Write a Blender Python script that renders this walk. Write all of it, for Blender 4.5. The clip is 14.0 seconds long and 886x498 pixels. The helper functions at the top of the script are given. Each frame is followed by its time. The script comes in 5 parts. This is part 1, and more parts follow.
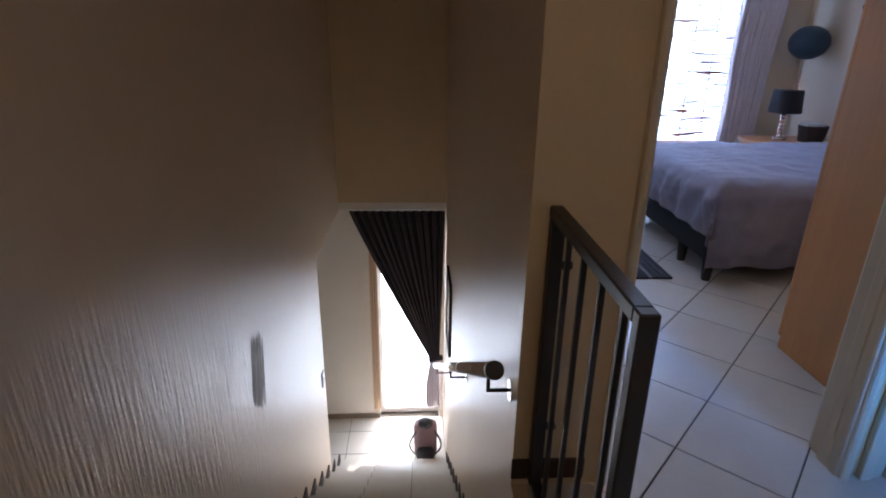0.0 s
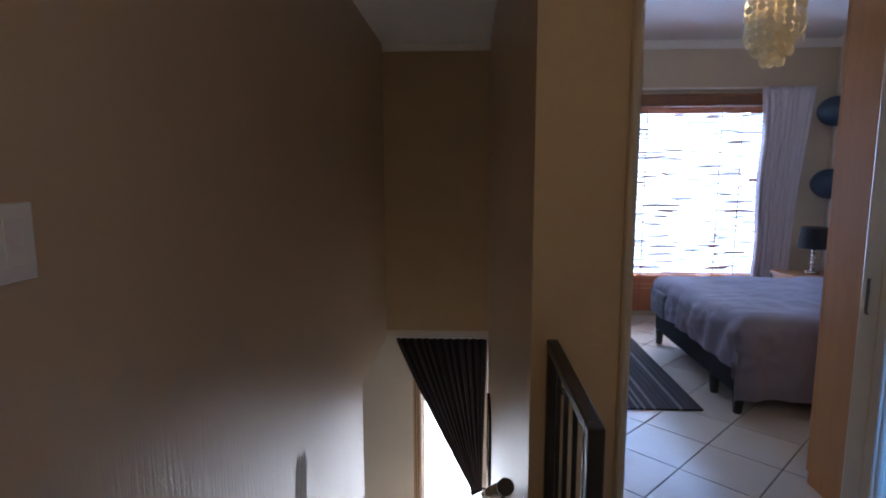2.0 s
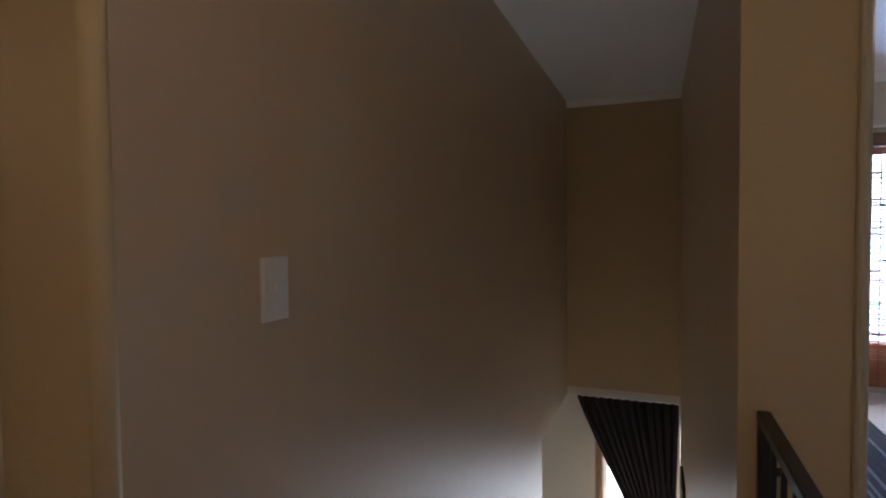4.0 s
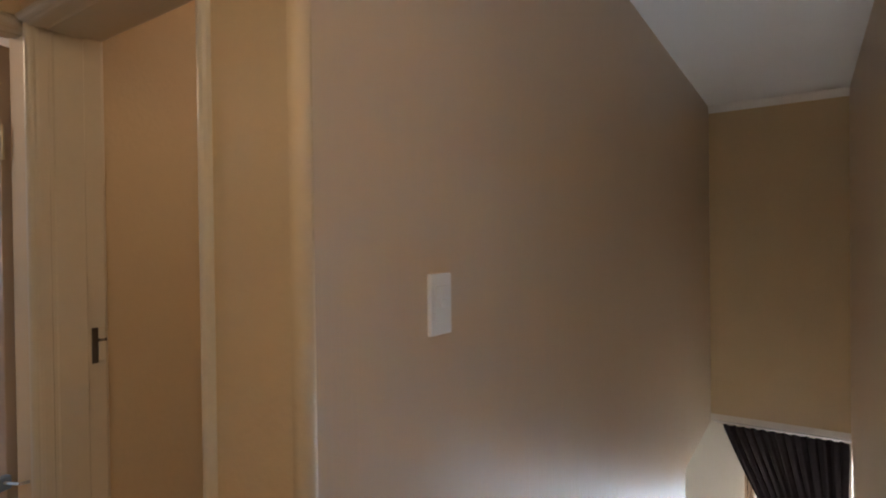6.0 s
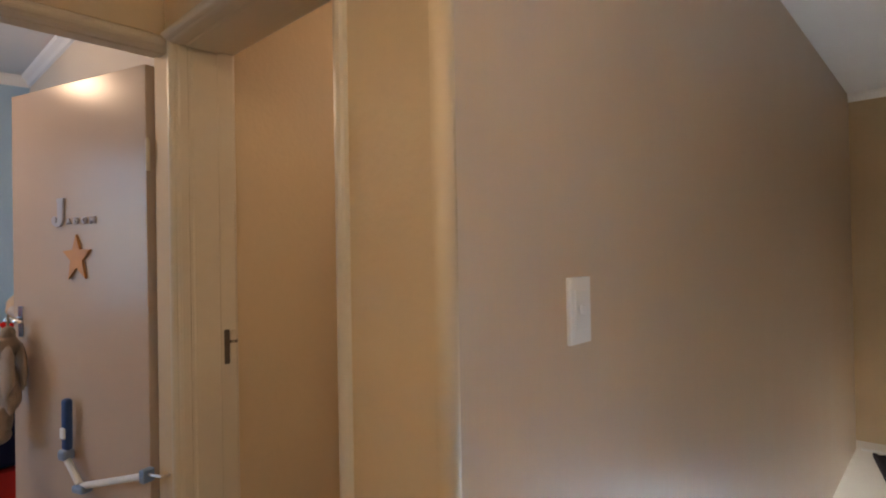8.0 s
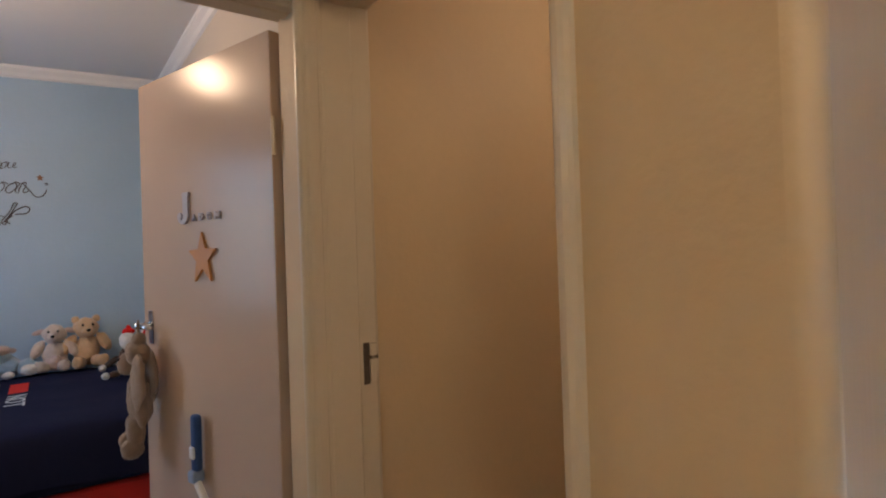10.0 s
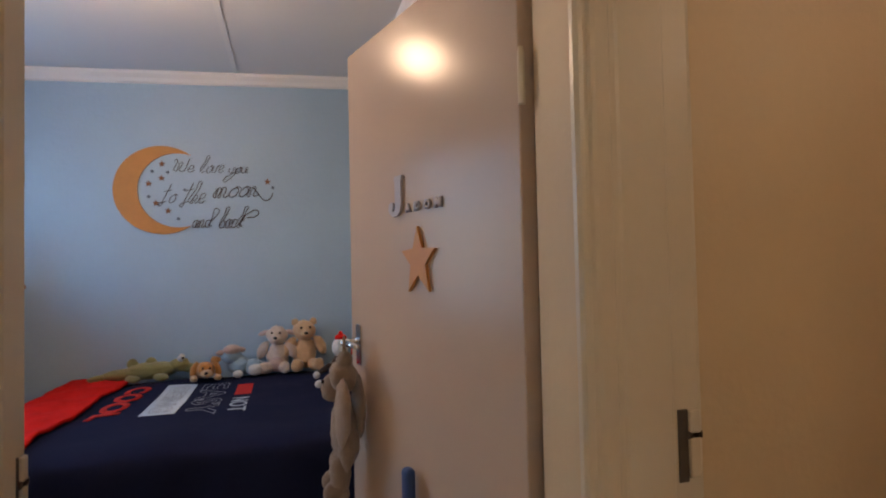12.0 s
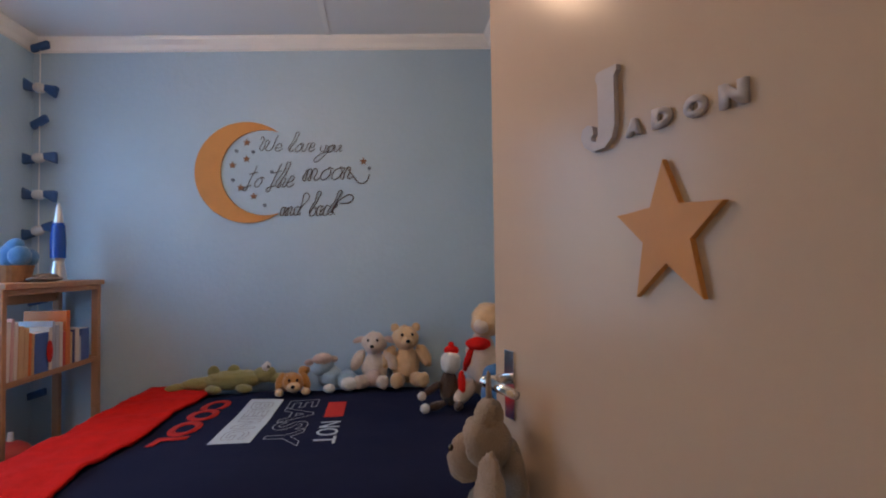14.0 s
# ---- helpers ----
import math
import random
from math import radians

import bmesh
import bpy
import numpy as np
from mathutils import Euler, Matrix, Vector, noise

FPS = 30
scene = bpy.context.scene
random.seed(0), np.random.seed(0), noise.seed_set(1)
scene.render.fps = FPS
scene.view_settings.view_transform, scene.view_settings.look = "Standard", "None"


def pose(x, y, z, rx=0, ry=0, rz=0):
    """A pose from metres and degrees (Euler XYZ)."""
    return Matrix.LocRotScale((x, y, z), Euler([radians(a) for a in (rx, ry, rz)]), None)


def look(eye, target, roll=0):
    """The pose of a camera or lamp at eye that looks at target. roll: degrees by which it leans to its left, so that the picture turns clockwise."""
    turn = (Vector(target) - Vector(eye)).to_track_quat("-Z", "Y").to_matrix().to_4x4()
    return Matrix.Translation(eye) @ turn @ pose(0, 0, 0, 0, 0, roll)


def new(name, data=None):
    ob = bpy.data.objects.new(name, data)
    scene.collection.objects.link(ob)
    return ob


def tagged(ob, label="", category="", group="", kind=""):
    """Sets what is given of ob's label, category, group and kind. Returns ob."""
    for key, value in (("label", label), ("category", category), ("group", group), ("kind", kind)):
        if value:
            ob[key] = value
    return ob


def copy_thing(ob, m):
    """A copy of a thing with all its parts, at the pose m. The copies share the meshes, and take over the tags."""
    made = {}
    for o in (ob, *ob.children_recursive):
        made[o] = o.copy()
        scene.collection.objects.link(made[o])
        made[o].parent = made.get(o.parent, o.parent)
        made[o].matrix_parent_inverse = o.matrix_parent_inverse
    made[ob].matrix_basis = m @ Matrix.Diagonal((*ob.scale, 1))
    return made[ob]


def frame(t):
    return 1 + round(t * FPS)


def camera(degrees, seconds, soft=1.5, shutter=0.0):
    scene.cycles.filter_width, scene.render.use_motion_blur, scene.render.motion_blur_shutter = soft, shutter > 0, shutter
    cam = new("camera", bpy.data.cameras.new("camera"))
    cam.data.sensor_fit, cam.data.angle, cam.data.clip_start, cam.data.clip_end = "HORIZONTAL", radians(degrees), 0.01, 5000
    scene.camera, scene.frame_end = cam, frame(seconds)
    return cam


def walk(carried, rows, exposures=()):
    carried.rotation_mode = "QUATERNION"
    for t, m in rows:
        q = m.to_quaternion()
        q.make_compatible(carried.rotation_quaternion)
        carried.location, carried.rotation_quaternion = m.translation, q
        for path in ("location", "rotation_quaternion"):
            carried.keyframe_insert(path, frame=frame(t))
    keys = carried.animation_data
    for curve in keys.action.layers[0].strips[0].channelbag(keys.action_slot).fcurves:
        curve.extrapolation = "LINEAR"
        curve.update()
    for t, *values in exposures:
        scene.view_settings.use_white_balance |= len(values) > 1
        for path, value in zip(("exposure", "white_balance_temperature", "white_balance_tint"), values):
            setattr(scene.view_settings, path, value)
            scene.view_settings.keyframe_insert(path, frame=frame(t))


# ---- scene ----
cam = camera(78.2, 14.0, soft=2.0)
PATH = [
    (0, (0.5, 0.891, 1.26), (0.597, 2.758, 0.55), 0.8),
    (0.5, (0.504, 0.783, 1.297), (0.598, 2.697, 0.725), 0.6),
    (1, (0.526, 0.693, 1.331), (0.615, 2.637, 0.868), 0.5),
    (1.5, (0.571, 0.636, 1.359), (0.615, 2.604, 1.006), 0.1),
    (2, (0.601, 0.588, 1.368), (0.502, 2.568, 1.103), -0.1),
    (2.5, (0.607, 0.558, 1.376), (0.352, 2.531, 1.171), -0.0),
    (3, (0.611, 0.545, 1.378), (0.188, 2.494, 1.23), -0.2),
    (3.5, (0.601, 0.529, 1.382), (0.02, 2.44, 1.275), -0.4),
    (4, (0.579, 0.522, 1.381), (-0.151, 2.382, 1.308), -0.6),
    (6.5, (0.471, 0.457, 1.393), (-0.708, 2.073, 1.384), -0.8),
    (7, (0.448, 0.452, 1.387), (-0.797, 2.017, 1.39), -0.9),
    (7.5, (0.412, 0.45, 1.384), (-0.89, 1.968, 1.393), -0.9),
    (8, (0.366, 0.469, 1.378), (-1.002, 1.927, 1.394), -1.0),
    (8.2, (0.341, 0.477, 1.384), (-1.05, 1.914, 1.386), -0.7),
    (10.3, (-0.13, 0.639, 1.375), (-1.802, 1.735, 1.409), -1.7),
    (10.5, (-0.178, 0.665, 1.379), (-1.885, 1.707, 1.424), -1.4),
    (11, (-0.314, 0.717, 1.398), (-2.124, 1.568, 1.438), -1.5),
    (11.5, (-0.46, 0.73, 1.377), (-2.346, 1.393, 1.424), -1.5),
    (12, (-0.649, 0.702, 1.374), (-2.575, 1.237, 1.431), -1.2),
    (12.5, (-0.813, 0.698, 1.362), (-2.759, 1.155, 1.424), -1.0),
    (13, (-1.012, 0.719, 1.373), (-2.977, 1.089, 1.434), -0.9),
    (13.5, (-1.167, 0.713, 1.362), (-3.147, 0.99, 1.425), -0.9),
    (14, (-1.351, 0.68, 1.349), (-3.339, 0.884, 1.413), -0.8),
]
walk(cam, [(t, look(eye, target, roll)) for t, eye, target, roll in PATH],
     [(0, 0.00, 6550, 20), (0.5, -0.14, 6600, 20), (1.5, -0.32, 6650, 20), (3.5, -0.28, 6700, 17), (4.2, 0.0, 6700, 15),
      (6.3, 1.30, 6500, 13), (8.2, 1.56, 6450, 13), (10.3, 1.42, 6450, 14), (12.0, 1.35, 6500, 15), (14, 1.29, 6550, 16)])

# ---- light ----
world = bpy.data.worlds.new("sky")
scene.world = world
world.use_nodes = True
_wn = world.node_tree.nodes
_sky = _wn.new("ShaderNodeTexSky")
_sky.sky_type = "NISHITA"
_sky.sun_disc = False
_sky.sun_elevation = radians(52)
_sky.sun_rotation = radians(12)
world.node_tree.links.new(_sky.outputs[0], _wn["Background"].inputs[0])
_wn["Background"].inputs[1].default_value = 0.15

sun = new("sun", bpy.data.lights.new("sun", "SUN"))
sun.data.energy = 5.0
sun.data.angle = radians(0.5)
sun.data.color = (1.0, 0.93, 0.82)
sun.matrix_world = look((2.0, 9.4, 12.0), (0, 0, 0))


def window_light(name, eye, target, w, h, power, color=(0.72, 0.86, 1.0)):
    """The sky's light in the opening of a window."""
    lamp = new(name, bpy.data.lights.new(name, "AREA"))
    lamp.data.shape, lamp.data.size, lamp.data.size_y = "RECTANGLE", w, h
    lamp.data.energy, lamp.data.color = power, color
    lamp.matrix_world = look(eye, target)
    return lamp


window_light("sky_bedroom", (2.42, 6.12, 1.2), (2.42, 0, 1.2), 2.0, 1.6, 150, (0.33, 0.57, 1.0))
window_light("sky_stairs", (0.415, 6.12, -1.54), (0.415, 0, -1.54), 0.64, 2.22, 54, (0.72, 0.86, 1.0))
window_light("sky_child", (-3.44, -1.385, 1.6), (-3.50, 1.0, 1.3), 1.12, 1.26, 5.0, (0.26, 0.58, 1.0))
window_light("sky_hall", (2.40, -0.78, 1.45), (2.22, 2.18, 1.0), 0.5, 1.0, 20, (0.06, 0.33, 1.0)).data.spread = radians(34)


def lamp_bulb(name, at, power, color, size=0.09):
    b = new(name, bpy.data.lights.new(name, "POINT"))
    b.data.energy, b.data.color, b.data.shadow_soft_size = power, color, size
    b.location = at


lamp_bulb("child_bulb", (-2.83, -0.02, 2.40), 10.0, (1.0, 0.69, 0.44))
lamp_bulb("hall_bulb", (0.72, 0.30, 2.30), 7.5, (1.0, 0.77, 0.52), 0.12)
lamp_bulb("chandelier_bulb", (2.365, 4.0, 2.47), 6.0, (1.0, 0.90, 0.76), 0.04)
# unseen fill light, added to brighten the inner room's wall
lamp_bulb("inner_room_bulb", (-0.62, 2.25, 2.18), 2.5, (1.0, 0.80, 0.60), 0.12)

# ---- materials ----


def mat(name, color, rough=0.6, metal=0.0, vary=0.08, scale=6.0, bump=0.0, bump_scale=120.0,
        stretch=(1, 1, 1), spec=0.5, sheen=0.0, fine=40.0, emit=None, alpha=None, even=False):
    m = bpy.data.materials.new(name)
    m.use_nodes = True
    n, l = m.node_tree.nodes, m.node_tree.links
    b = n["Principled BSDF"]
    b.inputs["Roughness"].default_value = rough
    b.inputs["Metallic"].default_value = metal
    b.inputs["Specular IOR Level"].default_value = spec
    b.inputs["Sheen Weight"].default_value = sheen
    co = n.new("ShaderNodeTexCoord")
    mp = n.new("ShaderNodeMapping")
    mp.inputs["Scale"].default_value = stretch
    l.new(co.outputs["Object"], mp.inputs[0])
    big = n.new("ShaderNodeTexNoise")
    big.inputs["Scale"].default_value, big.inputs["Detail"].default_value = scale, 5
    small = n.new("ShaderNodeTexNoise")
    small.inputs["Scale"].default_value, small.inputs["Detail"].default_value = fine, 3
    l.new(mp.outputs[0], big.inputs["Vector"])
    l.new(mp.outputs[0], small.inputs["Vector"])
    add = n.new("ShaderNodeMath")
    add.operation = "MULTIPLY_ADD"
    add.inputs[1].default_value = 0.45
    l.new(small.outputs[0], add.inputs[0])
    l.new(big.outputs[0], add.inputs[2])
    rnd = n.new("ShaderNodeObjectInfo")
    mix = n.new("ShaderNodeMapRange")
    mix.inputs["From Min"].default_value, mix.inputs["From Max"].default_value = 0.30, 1.15
    mix.inputs["To Min"].default_value, mix.inputs["To Max"].default_value = 1 - vary, 1 + vary
    l.new(add.outputs[0], mix.inputs[0])
    hsv = n.new("ShaderNodeHueSaturation")
    hsv.inputs["Color"].default_value = (*color, 1)
    l.new(mix.outputs[0], hsv.inputs["Value"])
    l.new(hsv.outputs[0], b.inputs["Base Color"])
    rr = n.new("ShaderNodeMapRange")
    rr.inputs["To Min"].default_value, rr.inputs["To Max"].default_value = max(0.02, rough - 0.08), min(1, rough + 0.08)
    l.new(big.outputs[0], rr.inputs[0])
    if not even:
        l.new(rr.outputs[0], b.inputs["Roughness"])
    if bump:
        bt = n.new("ShaderNodeTexNoise")
        bt.inputs["Scale"].default_value, bt.inputs["Detail"].default_value = bump_scale, 4
        l.new(mp.outputs[0], bt.inputs["Vector"])
        bp = n.new("ShaderNodeBump")
        bp.inputs["Strength"].default_value, bp.inputs["Distance"].default_value = bump, 0.004
        l.new(bt.outputs[0], bp.inputs["Height"])
        l.new(bp.outputs[0], b.inputs["Normal"])
    if emit:
        b.inputs["Emission Color"].default_value = (*emit[0], 1)
        b.inputs["Emission Strength"].default_value = emit[1]
    if alpha:
        b.inputs["Transmission Weight"].default_value = alpha
    return m


PLASTER = mat("plaster", (0.60, 0.45, 0.27), 0.55, vary=0.05, scale=3, bump=0.25, bump_scale=60)
PLASTER_ROUGH = mat("scraped_plaster", (0.60, 0.455, 0.315), 0.34, vary=0.035, scale=4, bump=0.75, bump_scale=90, stretch=(1, 1, 0.075))


def fade_relief(m, z0, z1, low, high):
    """Lets the relief of a plaster grow from low at height z0 to high at z1."""
    n, l = m.node_tree.nodes, m.node_tree.links
    co = next(x for x in n if x.bl_idname == "ShaderNodeTexCoord")
    bp = next(x for x in n if x.bl_idname == "ShaderNodeBump")
    sep, ramp = n.new("ShaderNodeSeparateXYZ"), n.new("ShaderNodeMapRange")
    l.new(co.outputs["Object"], sep.inputs[0])
    for k, v in (("From Min", z0), ("From Max", z1), ("To Min", low), ("To Max", high)):
        ramp.inputs[k].default_value = v
    l.new(sep.outputs[2], ramp.inputs[0])
    l.new(ramp.outputs[0], bp.inputs["Strength"])


fade_relief(PLASTER_ROUGH, 0.80, 0.20, 0.08, 1.0)
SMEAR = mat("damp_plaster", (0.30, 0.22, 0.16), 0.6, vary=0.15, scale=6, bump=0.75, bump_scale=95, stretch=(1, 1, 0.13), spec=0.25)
PLASTER_WHITE = mat("pale_plaster", (0.74, 0.68, 0.60), 0.6, vary=0.04, scale=3, bump=0.2, bump_scale=60)
PLASTER_BED = mat("bedroom_plaster", (0.62, 0.54, 0.43), 0.6, vary=0.04, scale=3, bump=0.2, bump_scale=60)
PLASTER_BLUE = mat("blue_plaster", (0.35, 0.49, 0.62), 0.5, vary=0.05, scale=3, bump=0.35, bump_scale=45)
CEILING = mat("ceiling_paint", (0.78, 0.77, 0.76), 0.7, vary=0.02, scale=2, bump=0.06)
CORNICE = mat("cornice_paint", (0.82, 0.80, 0.77), 0.55, vary=0.02)
FRAME = mat("frame_enamel", (0.60, 0.51, 0.37), 0.33, vary=0.05, scale=5, bump=0.05, bump_scale=30)
LEAF = mat("door_enamel", (0.50, 0.385, 0.30), 0.20, vary=0.012, scale=1.2, even=True, spec=0.15)
TILE = mat("glazed_tile", (0.66, 0.62, 0.56), 0.24, vary=0.06, scale=5, bump=0.04, bump_scale=20)
GROUT = mat("grout", (0.10, 0.085, 0.07), 0.9, vary=0.2, scale=20)
SKIRT = mat("dark_skirting", (0.05, 0.030, 0.022), 0.6, vary=0.2, stretch=(1, 1, 8), spec=0.2)
IRON = mat("painted_iron", (0.022, 0.018, 0.017), 0.42, vary=0.25, scale=12, bump=0.1, bump_scale=90)
STEEL = mat("chrome", (0.75, 0.75, 0.76), 0.16, 1.0, vary=0.05)
STRIKE = mat("dark_lock_steel", (0.11, 0.085, 0.065), 0.45, 0.5, vary=0.2, scale=30)
BRASS_DULL = mat("dull_steel", (0.55, 0.50, 0.44), 0.38, 0.9, vary=0.15, scale=30)
PINE_DOOR = mat("oiled_door_veneer", (0.56, 0.25, 0.085), 0.42, vary=0.14, scale=4, stretch=(9, 9, 0.6), fine=30)
PINE = mat("knotty_pine", (0.38, 0.205, 0.11), 0.5, vary=0.18, scale=5, stretch=(7, 7, 0.8), fine=30)
PINE_DARK = mat("stained_wood", (0.20, 0.085, 0.045), 0.45, vary=0.2, scale=5, stretch=(1, 8, 8))
NIGHT_WOOD = mat("orange_wood", (0.42, 0.17, 0.06), 0.35, vary=0.2, scale=5, stretch=(1, 7, 7))
REED = mat("reed", (0.52, 0.20, 0.10), 0.6, vary=0.35, scale=9, stretch=(2, 20, 20), fine=50)
WHITE = mat("white_plastic", (0.78, 0.76, 0.73), 0.35, vary=0.02)
DUVET = mat("grey_lilac_cotton", (0.25, 0.235, 0.31), 0.85, vary=0.10, scale=5, bump=0.4, bump_scale=220, sheen=0.1, spec=0.2)
BASE_BLACK = mat("black_bed_fabric", (0.020, 0.021, 0.026), 0.85, vary=0.25, bump=0.3, bump_scale=260, spec=0.2)
NAVY = mat("navy_cotton", (0.011, 0.014, 0.040), 0.9, vary=0.14, scale=4, bump=0.35, bump_scale=240, spec=0.08)
RED = mat("red_fleece", (0.62, 0.018, 0.014), 0.95, vary=0.20, scale=16, bump=1.0, bump_scale=110, spec=0.06)
RED_PRINT = mat("red_print", (0.52, 0.030, 0.025), 0.8, vary=0.08, spec=0.2)
WHITE_PRINT = mat("pale_print", (0.50, 0.58, 0.64), 0.8, vary=0.08, spec=0.2)
GREY_PRINT = mat("grey_print", (0.30, 0.33, 0.38), 0.8, vary=0.08, spec=0.2)
CURTAIN = mat("dark_curtain", (0.030, 0.022, 0.030), 0.8, vary=0.35, scale=10, stretch=(6, 6, 0.5), bump=0.3, bump_scale=160)
SHEER = mat("tan_voile", (0.62, 0.44, 0.30), 0.8, vary=0.1, scale=8, stretch=(6, 6, 0.5))
LILAC = mat("lilac_satin", (0.68, 0.65, 0.72), 0.32, vary=0.10, scale=9, stretch=(4, 4, 0.4), sheen=0.3)
ORANGE = mat("orange_wood_paint", (0.52, 0.225, 0.055), 0.55, vary=0.08, scale=14, bump=0.05)
BROWN_INK = mat("brown_wood_letters", (0.060, 0.042, 0.045), 0.6, vary=0.2)
LETTER = mat("lilac_grey_letters", (0.39, 0.36, 0.39), 0.5, vary=0.1, scale=30)
RUG = mat("striped_rug", (0.03, 0.028, 0.033), 0.95, vary=0.3, scale=40, bump=0.8, bump_scale=190)
RUG_PALE = mat("rug_stripe", (0.20, 0.19, 0.20), 0.95, vary=0.2, scale=40, bump=0.8, bump_scale=190)

# ---- builders ----


def box(bm, x0, x1, y0, y1, z0, z1, bevel=0.0, seg=1):
    got = bmesh.ops.create_cube(bm, size=1)
    vs = got["verts"]
    for v in vs:
        v.co = ((x0 + x1) / 2 + v.co.x * (x1 - x0), (y0 + y1) / 2 + v.co.y * (y1 - y0), (z0 + z1) / 2 + v.co.z * (z1 - z0))
    if bevel:
        es = {e for v in vs for e in v.link_edges}
        bmesh.ops.bevel(bm, geom=list(es), offset=bevel, segments=seg, affect="EDGES", profile=0.5)
    return vs


def rod(bm, a, b, r, seg=12, r2=None):
    a, b = Vector(a), Vector(b)
    d = b - a
    m = Matrix.Translation((a + b) / 2) @ d.to_track_quat("Z", "Y").to_matrix().to_4x4()
    bmesh.ops.create_cone(bm, cap_ends=True, segments=seg, radius1=r, radius2=r if r2 is None else r2, depth=d.length, matrix=m)


def ball(bm, c, sx, sy=None, sz=None, u=16, v=10, turn=None):
    sy, sz = sy or sx, sz or sx
    m = Matrix.Translation(c) @ (turn or Matrix()) @ Matrix.Diagonal((sx, sy, sz, 1))
    return bmesh.ops.create_uvsphere(bm, u_segments=u, v_segments=v, radius=1, matrix=m)["verts"]


def mesh(name, bm, material, smooth=False):
    me = bpy.data.meshes.new(name)
    bm.normal_update()
    bm.to_mesh(me)
    bm.free()
    me.materials.append(material)
    if smooth:
        for p in me.polygons:
            p.use_smooth = True
    return me


def part(name, bm, material, parent, label="", smooth=False):
    ob = new(name, mesh(name, bm, material, smooth))
    ob.parent = parent
    return tagged(ob, label) if label else ob


def solid(name, bm, material, label="", category="", kind="", group="", smooth=False):
    return tagged(new(name, mesh(name, bm, material, smooth)), label, category, group, kind)


def thing(name, label, category, at=(0, 0, 0), rz=0, group="", kind=""):
    ob = new(name)
    ob.empty_display_size = 0.05
    ob.matrix_world = pose(*at, 0, 0, rz)
    return tagged(ob, label, category, group, kind)


def boxes(name, rows, material, label="", category="", kind="structure", bevel=0.0):
    bm = bmesh.new()
    for r in rows:
        box(bm, *r, bevel=bevel)
    return solid(name, bm, material, label, category, kind)


def extrude(bm, pts, depth, m=Matrix()):
    """A plate from an outline in its own x, y, depth thick in z."""
    lo = [bm.verts.new(m @ Vector((x, y, 0))) for x, y in pts]
    hi = [bm.verts.new(m @ Vector((x, y, depth))) for x, y in pts]
    bm.faces.new(hi)
    bm.faces.new(lo[::-1])
    k = len(pts)
    for i in range(k):
        bm.faces.new((lo[i], lo[(i + 1) % k], hi[(i + 1) % k], hi[i]))


# ---- plan ----
XL, XR = -0.240, 0.785         # stairwell walls
YF = 5.93                      # outer wall, inner face
YA, YA2 = 1.116, 1.308         # wall of door A, its two faces
YB = 2.18                      # wall of the bedroom door, hall face
XK = -1.44                     # wall of the child's room, hall face
KX, KY0, KY1 = -4.455, -1.200, 1.30
BX = 3.96                      # head wall of the bedroom
LOW = -2.66                    # lower floor
TOP = 2.60                     # ceilings
TREAD, RISERS = 0.262, 15
STEP_TOP = 5.06 - 14 * TREAD
RISE = -LOW / RISERS

# ---- walls ----
boxes("wall_stair_left", [(XL - 0.12, XL, YA + 0.034, 4.66, LOW, TOP), (XL - 0.12, XL, 4.66, YF, -0.25, TOP)], PLASTER_ROUGH)
boxes("wall_stair_right", [(XR, XR + 0.13, YB + 0.012, YF, LOW, TOP), (XR, XR + 0.13, STEP_TOP, YB + 0.012, LOW, -0.005)], PLASTER_ROUGH)
boxes("wall_bedroom_front", [(XR + 0.13, 1.045, YB, YB + 0.13, 0, TOP), (XR, XR + 0.13, YB, YB + 0.012, 0, TOP), (1.045, 1.838, YB, YB + 0.13, 2.08, TOP),
                             (1.838, BX + 0.13, YB, YB + 0.13, 0, TOP)], PLASTER)
boxes("wall_outer_stair", [(-3.2, 0.09, YF, YF + 0.25, LOW, -0.18), (0.74, XR + 0.13, YF, YF + 0.25, LOW, -0.18), (0.09, 0.74, YF, YF + 0.25, -0.42, -0.18)], PLASTER_WHITE)
boxes("wall_outer_upper", [(XL - 0.12, XR + 0.13, YF, YF + 0.25, -0.18, TOP)], PLASTER)
boxes("wall_outer_bedroom", [(XR + 0.13, 1.35, YF, YF + 0.25, LOW, TOP), (1.35, 3.46, YF, YF + 0.25, LOW, 0.34),
                             (1.35, 3.46, YF, YF + 0.25, 2.02, TOP), (3.46, BX + 0.13, YF, YF + 0.25, LOW, TOP)], PLASTER_BED)
boxes("wall_bedroom_head", [(BX, BX + 0.13, YB + 0.13, YF, 0, TOP)], PLASTER_BED)
boxes("wall_door_a", [(-1.41, -0.492, YA, YA2, 2.08, TOP), (-1.57, -1.41, YA + 0.024, YA2, 0, TOP)], PLASTER)
boxes("wall_below_landing", [(XL - 0.12, XL, YA - 0.1, YA + 0.034, LOW, -0.02)], PLASTER_ROUGH)


def wall_end(name, x0, x1, y0, y1, r, material):
    """A stub of wall whose outer corner is rounded off in plaster."""
    bm = bmesh.new()
    arc = [(x1 - r + r * math.sin(t), y0 + r - r * math.cos(t)) for t in np.linspace(0, math.pi / 2, 9)]
    extrude(bm, [(x0, y0)] + arc + [(x1, y1), (x1 - 0.118, y1), (x1 - 0.118, YA2), (x0, YA2)], TOP)
    bmesh.ops.recalc_face_normals(bm, faces=bm.faces)
    ob = solid(name, bm, material, kind="structure", smooth=True)
    for p in ob.data.polygons:
        p.use_smooth = abs(p.normal.z) < 0.5 and p.area < 0.2
    return ob


